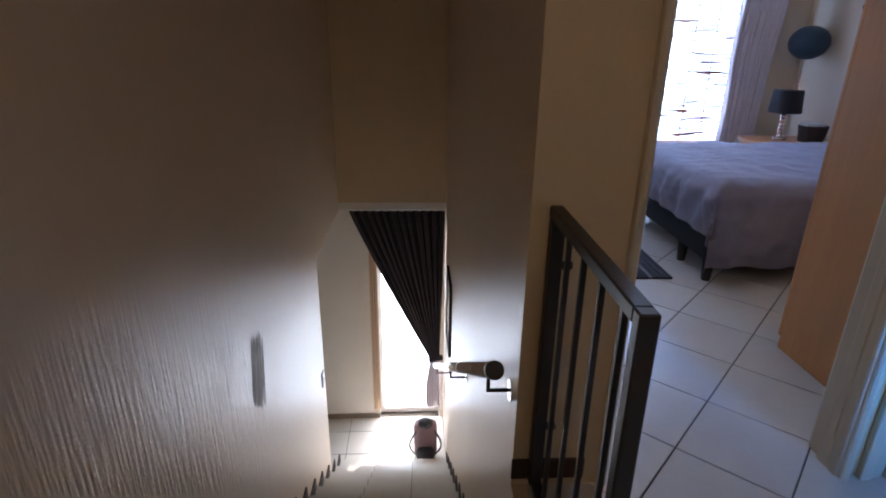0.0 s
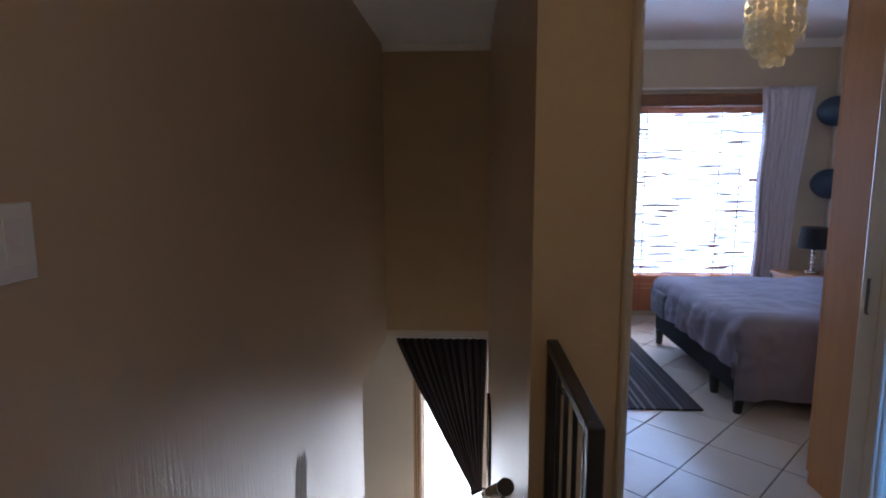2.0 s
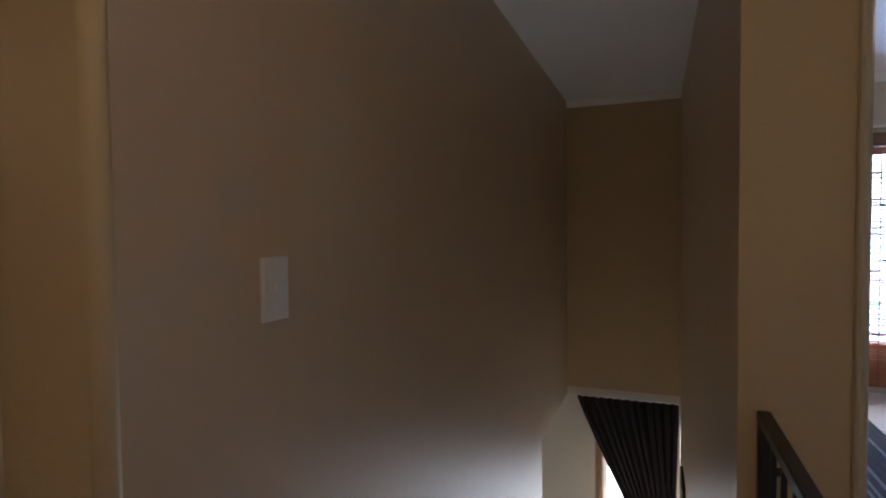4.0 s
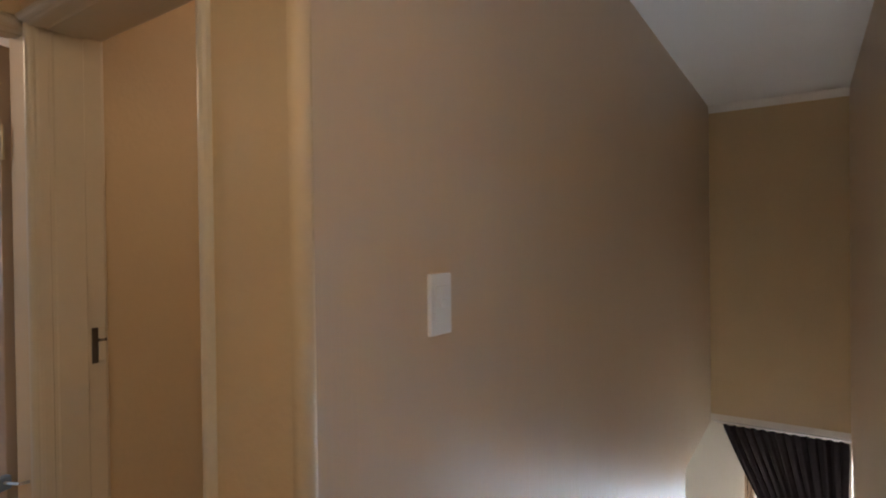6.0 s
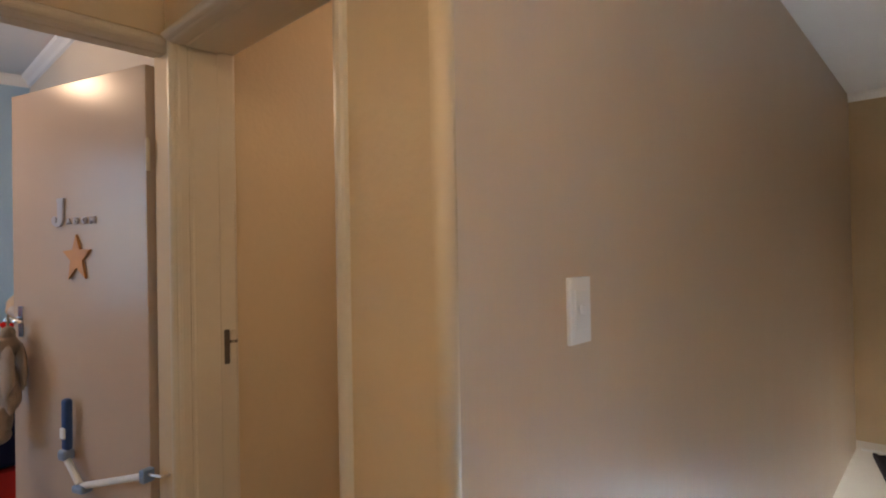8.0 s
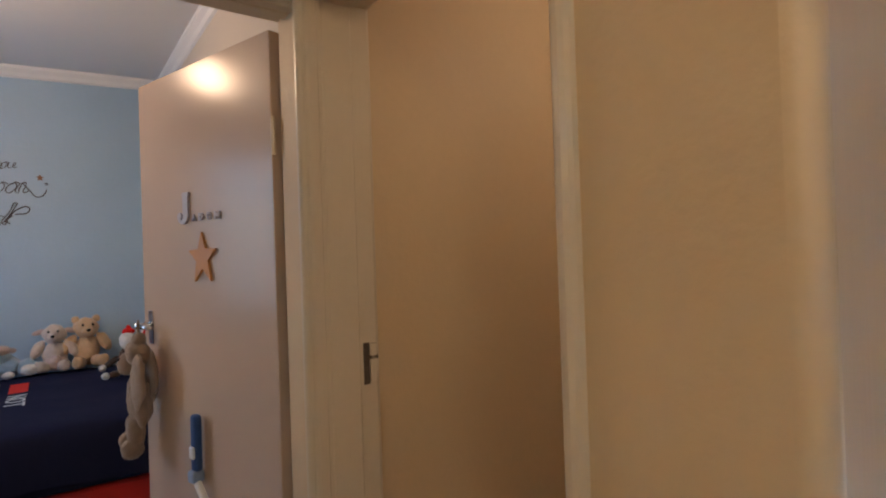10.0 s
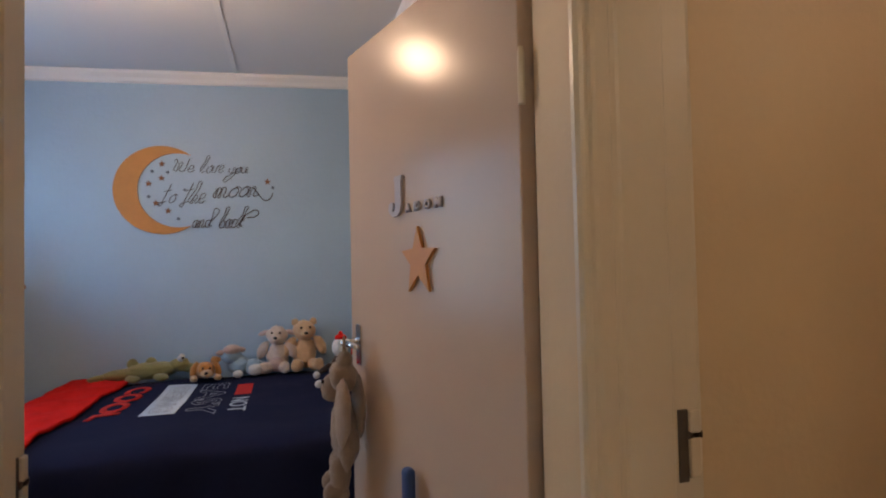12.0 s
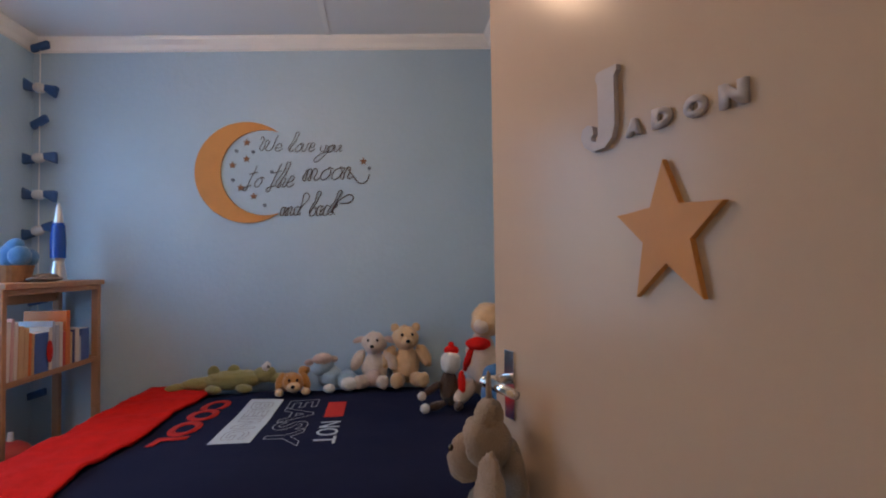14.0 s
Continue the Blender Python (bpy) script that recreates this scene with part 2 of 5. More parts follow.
wall_end("wall_door_a_end", -0.492, XL + 0.001, YA, YA + 0.034, 0.026, PLASTER)
boxes("wall_child_front", [(XK - 0.13, XK, 0.30, YA + 0.02, 2.08, TOP + 0.12), (XK - 0.13, XK, KY0 - 0.2, 0.30, 0, TOP + 0.12)], PLASTER)
boxes("wall_room_a_side", [(-1.55, -1.43, YA2, 3.1, 0, TOP + 0.12)], PLASTER)
boxes("wall_room_a_back", [(-1.43, XL - 0.12, 3.1, 3.22, 0, TOP)], PLASTER)
boxes("wall_hall_back", [(XK, 1.99, -0.82, -0.7, 0, TOP), (2.71, 3.12, -0.82, -0.7, 0, TOP), (1.99, 2.71, -0.82, -0.7, 0, 0.89), (1.99, 2.71, -0.82, -0.7, 2.01, TOP)], PLASTER)
boxes("wall_hall_right", [(3.0, 3.12, -0.7, YB, 0, TOP)], PLASTER)
boxes("wall_child_far", [(KX - 0.25, KX, KY0 - 0.25, KY1 + 0.12, -0.15, TOP + 0.12)], PLASTER_BLUE)
WX0, WX1 = -4.02, -2.86
boxes("wall_child_window", [(KX, WX0, KY0 - 0.25, KY0, 0, TOP + 0.12), (WX0, WX1, KY0 - 0.25, KY0, 0, 0.95),
                            (WX0, WX1, KY0 - 0.25, KY0, 2.25, TOP + 0.12), (WX1, XK - 0.13, KY0 - 0.25, KY0, 0, TOP + 0.12)], PLASTER_BLUE)
boxes("wall_child_side", [(KX, XK - 0.13, KY1, KY1 + 0.12, 0, TOP + 0.12)], PLASTER_BED)
boxes("wall_lower_room", [(-3.3, -3.2, 1.5, YF + 0.25, LOW, -0.25), (-3.2, XL - 0.12, 1.4, 1.5, LOW, -0.25)], PLASTER_WHITE)
boxes("wall_lower_back", [(XL - 0.12, XR + 0.13, STEP_TOP - 0.13, STEP_TOP - 0.01, LOW, -0.16)], PLASTER)
boxes("ceiling_upper", [(XK - 0.12, 4.2, -1.5, 6.2, TOP, TOP + 0.1), (-4.8, XK - 0.12, KY1 + 0.13, 6.2, TOP, TOP + 0.1)], CEILING)


def child_top(y):
    """The ceiling of the child's room rises gently away from the window."""
    return TOP + 0.037 * (y + 1.085)


bm = bmesh.new()
extrude(bm, [(KY0 - 0.25, child_top(KY0 - 0.25)), (KY1 + 0.125, child_top(KY1 + 0.125)), (KY1 + 0.125, TOP + 0.2), (KY0 - 0.25, TOP + 0.2)], XK - 0.125 - KX + 0.25,
        Matrix(((0, 0, 1, KX - 0.25), (1, 0, 0, 0), (0, 1, 0, 0), (0, 0, 0, 1))))
bmesh.ops.recalc_face_normals(bm, faces=bm.faces)
solid("ceiling_child", bm, CEILING, kind="structure")
boxes("ceiling_lower", [(-3.2, XL - 0.12, 1.5, YF, -0.25, -0.20)], CEILING)
boxes("floor_lower", [(-3.3, XR, 1.4, YF + 0.25, LOW - 0.15, LOW - 0.006)], GROUT)
boxes("ceiling_joint_strip", [(KX + 0.05, XK - 0.13, 0.352, 0.382, child_top(0.36) - 0.006, child_top(0.36))], CORNICE)

boxes("floor_child", [(KX, XK - 0.13, KY0, KY1, -0.005, 0.0)], TILE)
boxes("floor_room_a", [(-1.43, XL - 0.12, YA2, 3.1, -0.005, 0.0)], TILE)
# upper floor, open over the stairs
floor_up = boxes("floor", [(-4.8, XL - 0.12, -1.4, YF, -0.20, -0.006), (XL - 0.12, XR + 0.045, -1.4, STEP_TOP, -0.15, -0.0061),
                           (XR + 0.045, BX + 0.1, -1.4, YF, -0.15, -0.0062)], GROUT)

# ---- cornices ----


def cornice(name, a, b, inward, drop=0.07, tops=(TOP, TOP)):
    """A coved strip between ceiling and wall from a to b."""
    bm = bmesh.new()
    a, b, n = Vector((*a, tops[0])), Vector((*b, tops[1])), Vector((*inward, 0))
    prof = [(0, 0), (0.055, 0), (0.048, -0.018), (0.026, -0.040), (0.014, -0.062), (0, -drop)]
    rings = [[bm.verts.new(p + n * u + Vector((0, 0, v - 0.002))) for u, v in prof] for p in (a, b)]
    for i in range(len(prof)):
        j = (i + 1) % len(prof)
        bm.faces.new((rings[0][i], rings[0][j], rings[1][j], rings[1][i]))
    bmesh.ops.recalc_face_normals(bm, faces=bm.faces)
    return solid(name, bm, CORNICE, kind="structure")


cornice("cornice_child_far", (KX, KY0), (KX, KY1), (1, 0), tops=(child_top(KY0), child_top(KY1)))
cornice("cornice_child_window", (KX, KY0), (XK - 0.13, KY0), (0, 1), tops=(child_top(KY0), child_top(KY0)))
cornice("cornice_child_side", (KX, KY1), (XK - 0.13, KY1), (0, -1), tops=(child_top(KY1), child_top(KY1)))
cornice("cornice_bedroom_window", (XR + 0.13, YF), (BX, YF), (0, -1))
cornice("cornice_bedroom_head", (BX, YB + 0.13), (BX, YF), (-1, 0))
cornice("cornice_stairs_far", (XL, YF), (XR, YF), (0, -1), 0.035)

# ---- door frames ----


def jamb_profile(t):
    """Outline of a pressed steel frame, u into the wall and v through it, from the front bead to the rebate at the back."""
    return [(0.036, 0.004), (0.036, -0.010), (0.033, -0.017), (0.026, -0.021), (0.017, -0.020), (0.010, -0.015), (0.007, -0.009), (0.006, -0.004), (0.002, 0.001), (0.0, 0.008),
            (0.0, 0.030), (0.003, 0.034), (0.003, 0.042), (0.0, 0.047), (0.0, t - 0.050), (0.003, t - 0.046), (0.013, t - 0.044), (0.013, t + 0.006), (0.016, t + 0.014),
            (0.024, t + 0.019), (0.036, t + 0.018), (0.044, t + 0.010), (0.044, t - 0.004), (0.055, t - 0.010), (0.055, 0.004)]


def door_frame(name, axis, face, back, lo, hi, head=2.035, set_back=0.0):
    """A pressed steel frame round an opening from lo to hi. axis 'x': the wall runs along x, face and back are its y planes;
    set_back: how much deeper the low jamb begins."""
    fr = thing(name, "cream enamelled pressed steel door frame", "door frame", kind="structure")
    s, t = (1 if back > face else -1), abs(back - face)

    def put(u, v, z):
        return (u, v, z) if axis == "x" else (v, u, z)

    def sweep(nm, ends):
        bm = bmesh.new()
        rings = [[bm.verts.new(p) for p in ring] for ring in ends]
        k = len(rings[0])
        for i in range(k):
            bm.faces.new((rings[0][i], rings[0][(i + 1) % k], rings[1][(i + 1) % k], rings[1][i]))
        bm.faces.new(rings[0])
        bm.faces.new(rings[1][::-1])
        bmesh.ops.recalc_face_normals(bm, faces=bm.faces)
        return part(nm, bm, FRAME, fr)

    for e, o, sb in ((lo, -1, set_back), (hi, 1, 0.0)):
        prof = jamb_profile(t - sb)
        sweep("jamb", [[put(e + o * u, face + s * (v + sb), z if z == 0 else head + u) for u, v in prof] for z in (0, 1)])
    prof = jamb_profile(t)
    sweep("head", [[put(e + o * u, face + s * v, head + u) for u, v in prof] for e, o in ((lo, -1), (hi, 1))])
    return fr


frame_a = door_frame("door_frame_a", "x", YA, YA2, -1.362, -0.523, set_back=0.018)
frame_k = door_frame("door_frame_child", "y", XK, XK - 0.13, 0.340, 1.166)
frame_b = door_frame("door_frame_bedroom", "x", YB, YB + 0.13, 1.080, 1.808)


def strike(at, rz):
    p = thing("strike_plate", "dark steel lock strike plate let into a door frame", "strike plate", at, rz, "strike plates")
    bm = bmesh.new()
    box(bm, -0.009, 0.009, -0.001, 0.0025, -0.056, 0.056, 0.001)
    part("plate", bm, STRIKE, p)
    bm = bmesh.new()
    box(bm, -0.034, -0.006, 0.001, 0.006, 0.010, 0.022, 0.002)
    part("lip", bm, STRIKE, p)
    bm = bmesh.new()
    box(bm, -0.030, -0.010, -0.002, 0.006, -0.050, 0.054, 0.003, 2)
    part("keeper", bm, FRAME, p, "cream painted keeper")
    return p


strike((-1.375, 1.284, 1.085), -90)
strike((XK - 0.106, 0.327, 1.06), 0)
strike((1.821, YB + 0.108, 1.00), 90)

# rolled bands of the next frame beside the bedroom door
band = thing("door_frame_passage", "cream enamelled steel door frame beside the bedroom door", "door frame", kind="structure")
for x0, x1, d in ((1.873, 1.913, 0.024), (1.918, 1.953, 0.014), (1.958, 2.003, 0.026)):
    bm = bmesh.new()
    box(bm, x0, x1, YB - d, YB - 0.001, 0, 2.10, 0.006, 2)
    part("band", bm, FRAME, band)
bm = bmesh.new()
box(bm, 2.018, 2.86, YB - 0.022, YB - 0.002, 0.01, 2.03, 0.003)
part("leaf", bm, LEAF, band, "cream closed door leaf")

# ---- child's door ----
DOOR_AT, DOOR_RZ = (-1.590, 1.118, 0), math.degrees(math.atan2(-0.240, -0.761))
kid_door = thing("door_child", "cream enamelled flush door standing open into the room", "door", DOOR_AT, DOOR_RZ)
LEAF_M = kid_door.matrix_world.copy()
# its own x runs from hinge to lock, the hall side is its own +y
bm = bmesh.new()
box(bm, 0.0, 0.800, -0.042, 0.0, 0.012, 2.028, 0.003, 2)
part("leaf", bm, LEAF, kid_door)
for z in (0.25, 1.72):
    bm = bmesh.new()
    rod(bm, (-0.010, 0.002, z - 0.05), (-0.010, 0.002, z + 0.05), 0.007, 10)
    rod(bm, (-0.010, 0.002, z + 0.05), (-0.010, 0.002, z + 0.058), 0.005, 8)
    part("hinge", bm, FRAME, kid_door)
for side, nm in ((1, "handle"), (-1, "handle")):
    y0 = 0.0 if side > 0 else -0.042
    bm = bmesh.new()
    box(bm, 0.727, 0.761, min(y0, y0 + side * 0.004), max(y0, y0 + side * 0.004), 1.080, 1.200, 0.0015)
    h = part("backplate", bm, STEEL, kid_door, "chrome lock backplate")
    bm = bmesh.new()
    rod(bm, (0.745, y0 + side * 0.003, 1.150), (0.745, y0 + side * 0.050, 1.150), 0.0095, 12)
    ball(bm, (0.745, y0 + side * 0.050, 1.150), 0.0105, u=12, v=8)
    rod(bm, (0.745, y0 + side * 0.050, 1.150), (0.640, y0 + side * 0.052, 1.148), 0.0095, 12, 0.0075)
    part("lever", bm, STEEL, h, smooth=True)
bm = bmesh.new()
box(bm, 0.799, 0.802, -0.032, -0.010, 1.02, 1.22, 0.001)
part("lock_face", bm, BRASS_DULL, kid_door)


def star_pts(r, inner=0.42, spin=90):
    return [((r if i % 2 == 0 else r * inner) * math.cos(radians(spin + 36 * i)), (r if i % 2 == 0 else r * inner) * math.sin(radians(spin + 36 * i))) for i in range(10)]


def letters(body, size, depth, shear=0.0, bold=0.0, bevel=0.0, spacing=1.0):
    cu = bpy.data.curves.new("writing", "FONT")
    cu.body, cu.size, cu.extrude, cu.shear, cu.offset, cu.bevel_depth = body, size, depth, shear, bold, bevel
    cu.space_character = spacing
    cu.resolution_u = 4
    tmp = bpy.data.objects.new("writing", cu)
    me = bpy.data.meshes.new_from_object(tmp)
    bpy.data.objects.remove(tmp)
    bpy.data.curves.remove(cu)
    return me


def place_letters(name, body, w, h, depth, m, material, label, category, group="", shear=0.0, bold=0.0, parent=None, spacing=1.0):
    """Writing fitted into w x h, its lower left corner at the origin of m."""
    me = letters(body, 1.0, 0.0, shear, bold, 0.0, spacing)
    co = np.array([v.co[:] for v in me.vertices])
    lo, hi = co.min(0), co.max(0)
    k = Matrix.Diagonal((w / (hi[0] - lo[0]), h / (hi[1] - lo[1]), 1, 1)) @ Matrix.Translation((-lo[0], -lo[1], 0))
    bm = bmesh.new()
    bm.from_mesh(me)
    bpy.data.meshes.remove(me)
    bmesh.ops.transform(bm, matrix=k, verts=bm.verts)
    got = bmesh.ops.extrude_face_region(bm, geom=bm.faces[:])
    for v in got["geom"]:
        if isinstance(v, bmesh.types.BMVert):
            v.co.z += depth
    bmesh.ops.recalc_face_normals(bm, faces=bm.faces)
    ob = part(name, bm, material, parent) if parent else solid(name, bm, material, label, category, "", group)
    if parent:
        ob.matrix_local = m
    else:
        ob.matrix_world = m
    return ob


# on the door: local x goes towards the lock, so writing runs the other way
def on_leaf(u, z):
    return LEAF_M @ Matrix.Translation((u, 0.0005, z)) @ Matrix(((-1, 0, 0, 0), (0, 0, 1, 0), (0, 1, 0, 0), (0, 0, 0, 1)))


bm = bmesh.new()
extrude(bm, [(x * 1.0, y * (1.14 if y < -0.04 else 1.0)) for x, y in star_pts(0.084, 0.42, 91)], 0.009)
bmesh.ops.bevel(bm, geom=bm.edges[:], offset=0.0012, segments=1, affect="EDGES")
star = solid("door_star", bm, ORANGE, "orange-brown wooden star stuck on the cream door", "wall decoration")
star.matrix_world = on_leaf(0.375, 1.386)
LETTER_LABEL = "lilac-grey painted wooden letter stuck on the cream door"
J_SHAPE = [(0.44, 0.93), (0.50, 1.0), (1.0, 1.0), (1.0, 0.93), (0.93, 0.88), (0.93, 0.26), (0.85, 0.11), (0.66, 0.01), (0.32, 0.0), (0.09, 0.09), (0.0, 0.22), (0.05, 0.33),
           (0.20, 0.37), (0.34, 0.33), (0.36, 0.23), (0.29, 0.19), (0.31, 0.14), (0.43, 0.12), (0.48, 0.18), (0.50, 0.28), (0.50, 0.84), (0.46, 0.89)]
bm = bmesh.new()
extrude(bm, [(x * 0.074, y * 0.104) for x, y in J_SHAPE], 0.008)
solid("door_letter", bm, LETTER, "large curled lilac-grey wooden letter on the cream door", "letter", group="letters on the door").matrix_world = on_leaf(0.524, 1.502)
for ch, u, z, w, h in (("A", 0.434, 1.511, 0.030, 0.023), ("D", 0.389, 1.511, 0.031, 0.025), ("O", 0.342, 1.510, 0.032, 0.026), ("N", 0.296, 1.509, 0.034, 0.027)):
    place_letters("door_letter", ch, w * 0.94, h * 0.94, 0.005, on_leaf(u + 0.006, z - 0.003), LETTER, LETTER_LABEL, "letter", "letters on the door", bold=0.085)

# ---- stairs ----
stairs = thing("staircase", "straight staircase going down with pale tiled treads", "stairs", kind="structure")
for i in range(1, RISERS):
    y0, z = STEP_TOP + (i - 1) * TREAD, -i * RISE
    bm = bmesh.new()
    box(bm, XL + 0.001, XR - 0.001, y0, y0 + TREAD, z - RISE - 0.06, z - 0.008)
    part("step", bm, GROUT, stairs)
    for x0, x1 in ((XL + 0.002, 0.112), (0.116, 0.452), (0.456, XR - 0.002)):
        bm = bmesh.new()
        box(bm, x0, x1, y0 + 0.002, y0 + TREAD + 0.012, z - 0.008, z, 0.002)
        box(bm, x0, x1, y0 + TREAD, y0 + TREAD + 0.007, z - RISE + 0.002, z - 0.008)
        part("tile", bm, TILE, stairs)
    for x0, x1 in ((XL + 0.001, XL + 0.010), (XR - 0.010, XR - 0.001)):
        bm = bmesh.new()
        m = Matrix.Translation((x0, y0, z)) @ Matrix(((0, 0, 1, 0), (1, 0, 0, 0), (0, 1, 0, 0), (0, 0, 0, 1)))
        extrude(bm, [(0.0, 0.001), (TREAD - 0.002, 0.001), (TREAD - 0.002, 0.075), (TREAD - 0.014, 0.098), (0.0, 0.098)], x1 - x0, m)
        part("skirting", bm, SKIRT, stairs, "dark stepped skirting")

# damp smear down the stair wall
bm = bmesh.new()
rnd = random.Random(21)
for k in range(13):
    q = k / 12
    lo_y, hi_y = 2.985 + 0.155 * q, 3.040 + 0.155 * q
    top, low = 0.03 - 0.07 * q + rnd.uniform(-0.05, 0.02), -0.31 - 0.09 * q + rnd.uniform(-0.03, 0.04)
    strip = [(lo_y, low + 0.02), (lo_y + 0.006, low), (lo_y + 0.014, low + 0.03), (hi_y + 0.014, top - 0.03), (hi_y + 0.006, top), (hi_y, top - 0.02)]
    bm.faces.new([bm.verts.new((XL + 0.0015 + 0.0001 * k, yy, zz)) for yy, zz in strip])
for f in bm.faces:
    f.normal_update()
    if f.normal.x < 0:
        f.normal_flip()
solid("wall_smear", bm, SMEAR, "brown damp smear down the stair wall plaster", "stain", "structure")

# ---- railing ----
RX = 0.847
rail = thing("stair_railing", "dark painted iron railing guarding the stair opening", "railing", (RX, 0, 0))
for nm, r in (("top_rail", (-0.017, 0.017, 1.622, YB - 0.006, 0.857, 0.887)), ("bottom_rail", (-0.015, 0.015, 1.622, YB - 0.05, 0.035, 0.060)),
              ("post", (-0.017, 0.017, 1.594, 1.6225, -0.005, 0.8865)), ("post", (-0.017, 0.017, YB - 0.046, YB - 0.014, 0.035, 0.8575))):
    bm = bmesh.new()
    box(bm, *r, 0.003)
    part(nm, bm, IRON, rail)
for k in range(4):
    y = 1.690 + k * 0.116
    bm = bmesh.new()
    box(bm, -0.006, 0.006, y - 0.006, y + 0.006, 0.060, 0.850, 0.001)
    part("bar", bm, IRON, rail)
for z in (0.24, 0.735):
    bm = bmesh.new()
    rod(bm, (0.016, YB - 0.030, z), (0.045, YB - 0.030, z), 0.011, 10)
    part("wall_lug", bm, IRON, rail)
boxes("baseboard", [(XR - 0.004, 1.00, YB - 0.012, YB - 0.001, 0.03, 0.10)], SKIRT, bevel=0.002)

# ---- handrail ----
hr = thing("handrail", "round pale polished handrail with black end cap beside the stairs", "handrail", (XR, 0, 0))
ha, hb = Vector((-0.070, 2.185, 0.405)), Vector((-0.118, 5.02, -1.41))
bm = bmesh.new()
rod(bm, ha, hb, 0.025, 20)
GLOSS = mat("white_gloss_tube", (0.86, 0.85, 0.84), 0.26, 0.85, vary=0.03)
part("tube", bm, GLOSS, hr, smooth=True)
bm = bmesh.new()
rod(bm, ha - (hb - ha).normalized() * 0.012, ha + (hb - ha).normalized() * 0.014, 0.027, 20)
part("end_cap", bm, IRON, hr)
for s in (0.03, 0.48, 0.93):
    p = ha.lerp(hb, s)
    bm = bmesh.new()
    rod(bm, p + Vector((0, 0, -0.02)), p + Vector((0, 0, -0.075)), 0.006, 8)
    rod(bm, p + Vector((0, 0, -0.072)), Vector((-0.001, p.y, p.z - 0.072)), 0.006, 8)
    b = part("bracket", bm, IRON, hr)
    bm = bmesh.new()
    rod(bm, (-0.008, p.y, p.z - 0.072), (-0.001, p.y, p.z - 0.072), 0.034, 18)
    part("rose", bm, STEEL, b, "steel wall rose")

# ---- lower landing ----
def curtain_sheet(bm, edges, n=90, folds=11, amp=0.03, rows=None):
    """A pleated cloth: edges is a list of (z, x left, x right, y, fold depth)."""
    grid = []
    for z, xl, xr, y, a in edges:
        row = []
        for i in range(n + 1):
            s = i / n
            w = math.sin(s * folds * 2 * math.pi + 0.9 * math.sin(5 * s + z * 0.7)) + 0.35 * math.sin(s * folds * 4.6 * math.pi + 1.3 + z)
            row.append(bm.verts.new((xl + (xr - xl) * s + 0.25 * a * math.cos(s * folds * 2 * math.pi), y + a * w, z)))
        grid.append(row)
    for a, b in zip(grid, grid[1:]):
        for i in range(n):
            bm.faces.new((a[i], a[i + 1], b[i + 1], b[i]))
    return grid


def thicken(ob, t=0.002):
    m = ob.modifiers.new("thickness", "SOLIDIFY")
    m.thickness = t
    return ob


dark = thing("stair_curtain", "dark brown pleated curtain tied back to one side", "curtain")
rows = [(-0.232, -0.132, 0.765, 5.83, 0.016), (-0.262, -0.130, 0.765, 5.83, 0.020)]
for k in range(1, 21):
    s = k / 20
    rows.append((-0.262 - s * 1.585, -0.130 + (0.632 + 0.130) * (s ** 1.06), 0.765 - 0.035 * s, 5.83, 0.024 - 0.008 * s))
bm = bmesh.new()
curtain_sheet(bm, rows, 110, 12)
thicken(part("drape", bm, CURTAIN, dark, smooth=True))
# tail of the same curtain; the window light on it is put into a pale material
bm = bmesh.new()
rows = [(-1.86 - 0.58 * s, 0.640 - 0.055 * math.sin(s * 2.2), 0.730 + 0.02 * s, 5.83, 0.014 + 0.012 * s) for s in (0, .1, .25, .4, .55, .7, .85, 1)]
curtain_sheet(bm, rows, 50, 5)
thicken(part("tail", bm, LILAC, dark, "tail below the tie, window light painted in as pale cloth", smooth=True))
bm = bmesh.new()
rod(bm, (0.620, 5.83, -1.865), (0.770, 5.83, -1.835), 0.030, 14)
part("tie", bm, CURTAIN, dark)
bm = bmesh.new()
rod(bm, (-0.20, 5.85, -0.222), (XR - 0.003, 5.85, -0.222), 0.010, 10)
part("curtain_rod", bm, WHITE, dark, "white curtain rod")
tan = thing("voile_strip", "narrow tan voile curtain beside the glass door", "curtain")
bm = bmesh.new()
curtain_sheet(bm, [(-0.30 - 2.20 * k / 10, 0.03, 0.105, 5.865, 0.008) for k in range(11)], 30, 3)
thicken(part("drape", bm, SHEER, tan, smooth=True))

GLASS = mat("clear_glass", (0.95, 0.97, 0.97), 0.02, vary=0.0, alpha=1.0)
gd = thing("door_glass", "white framed glass door to the outside", "glass door", kind="structure")
for r in ((0.09, 0.135, 6.02, 6.07, LOW, -0.42), (0.695, 0.74, 6.02, 6.07, LOW, -0.42), (0.135, 0.695, 6.02, 6.07, -0.47, -0.42), (0.135, 0.695, 6.02, 6.07, LOW, LOW + 0.06)):
    bm = bmesh.new()
    box(bm, *r, 0.003)
    part("stile", bm, WHITE, gd)
bm = bmesh.new()
box(bm, 0.135, 0.695, 6.04, 6.046, LOW + 0.06, -0.47)
part("pane", bm, GLASS, gd).visible_shadow = False
boxes("baseboard_lower", [(XL - 1.6, 0.088, YF - 0.012, YF - 0.001, LOW, LOW + 0.06)], mat("tan_skirting", (0.26, 0.20, 0.15), 0.6, vary=0.15), bevel=0.002)

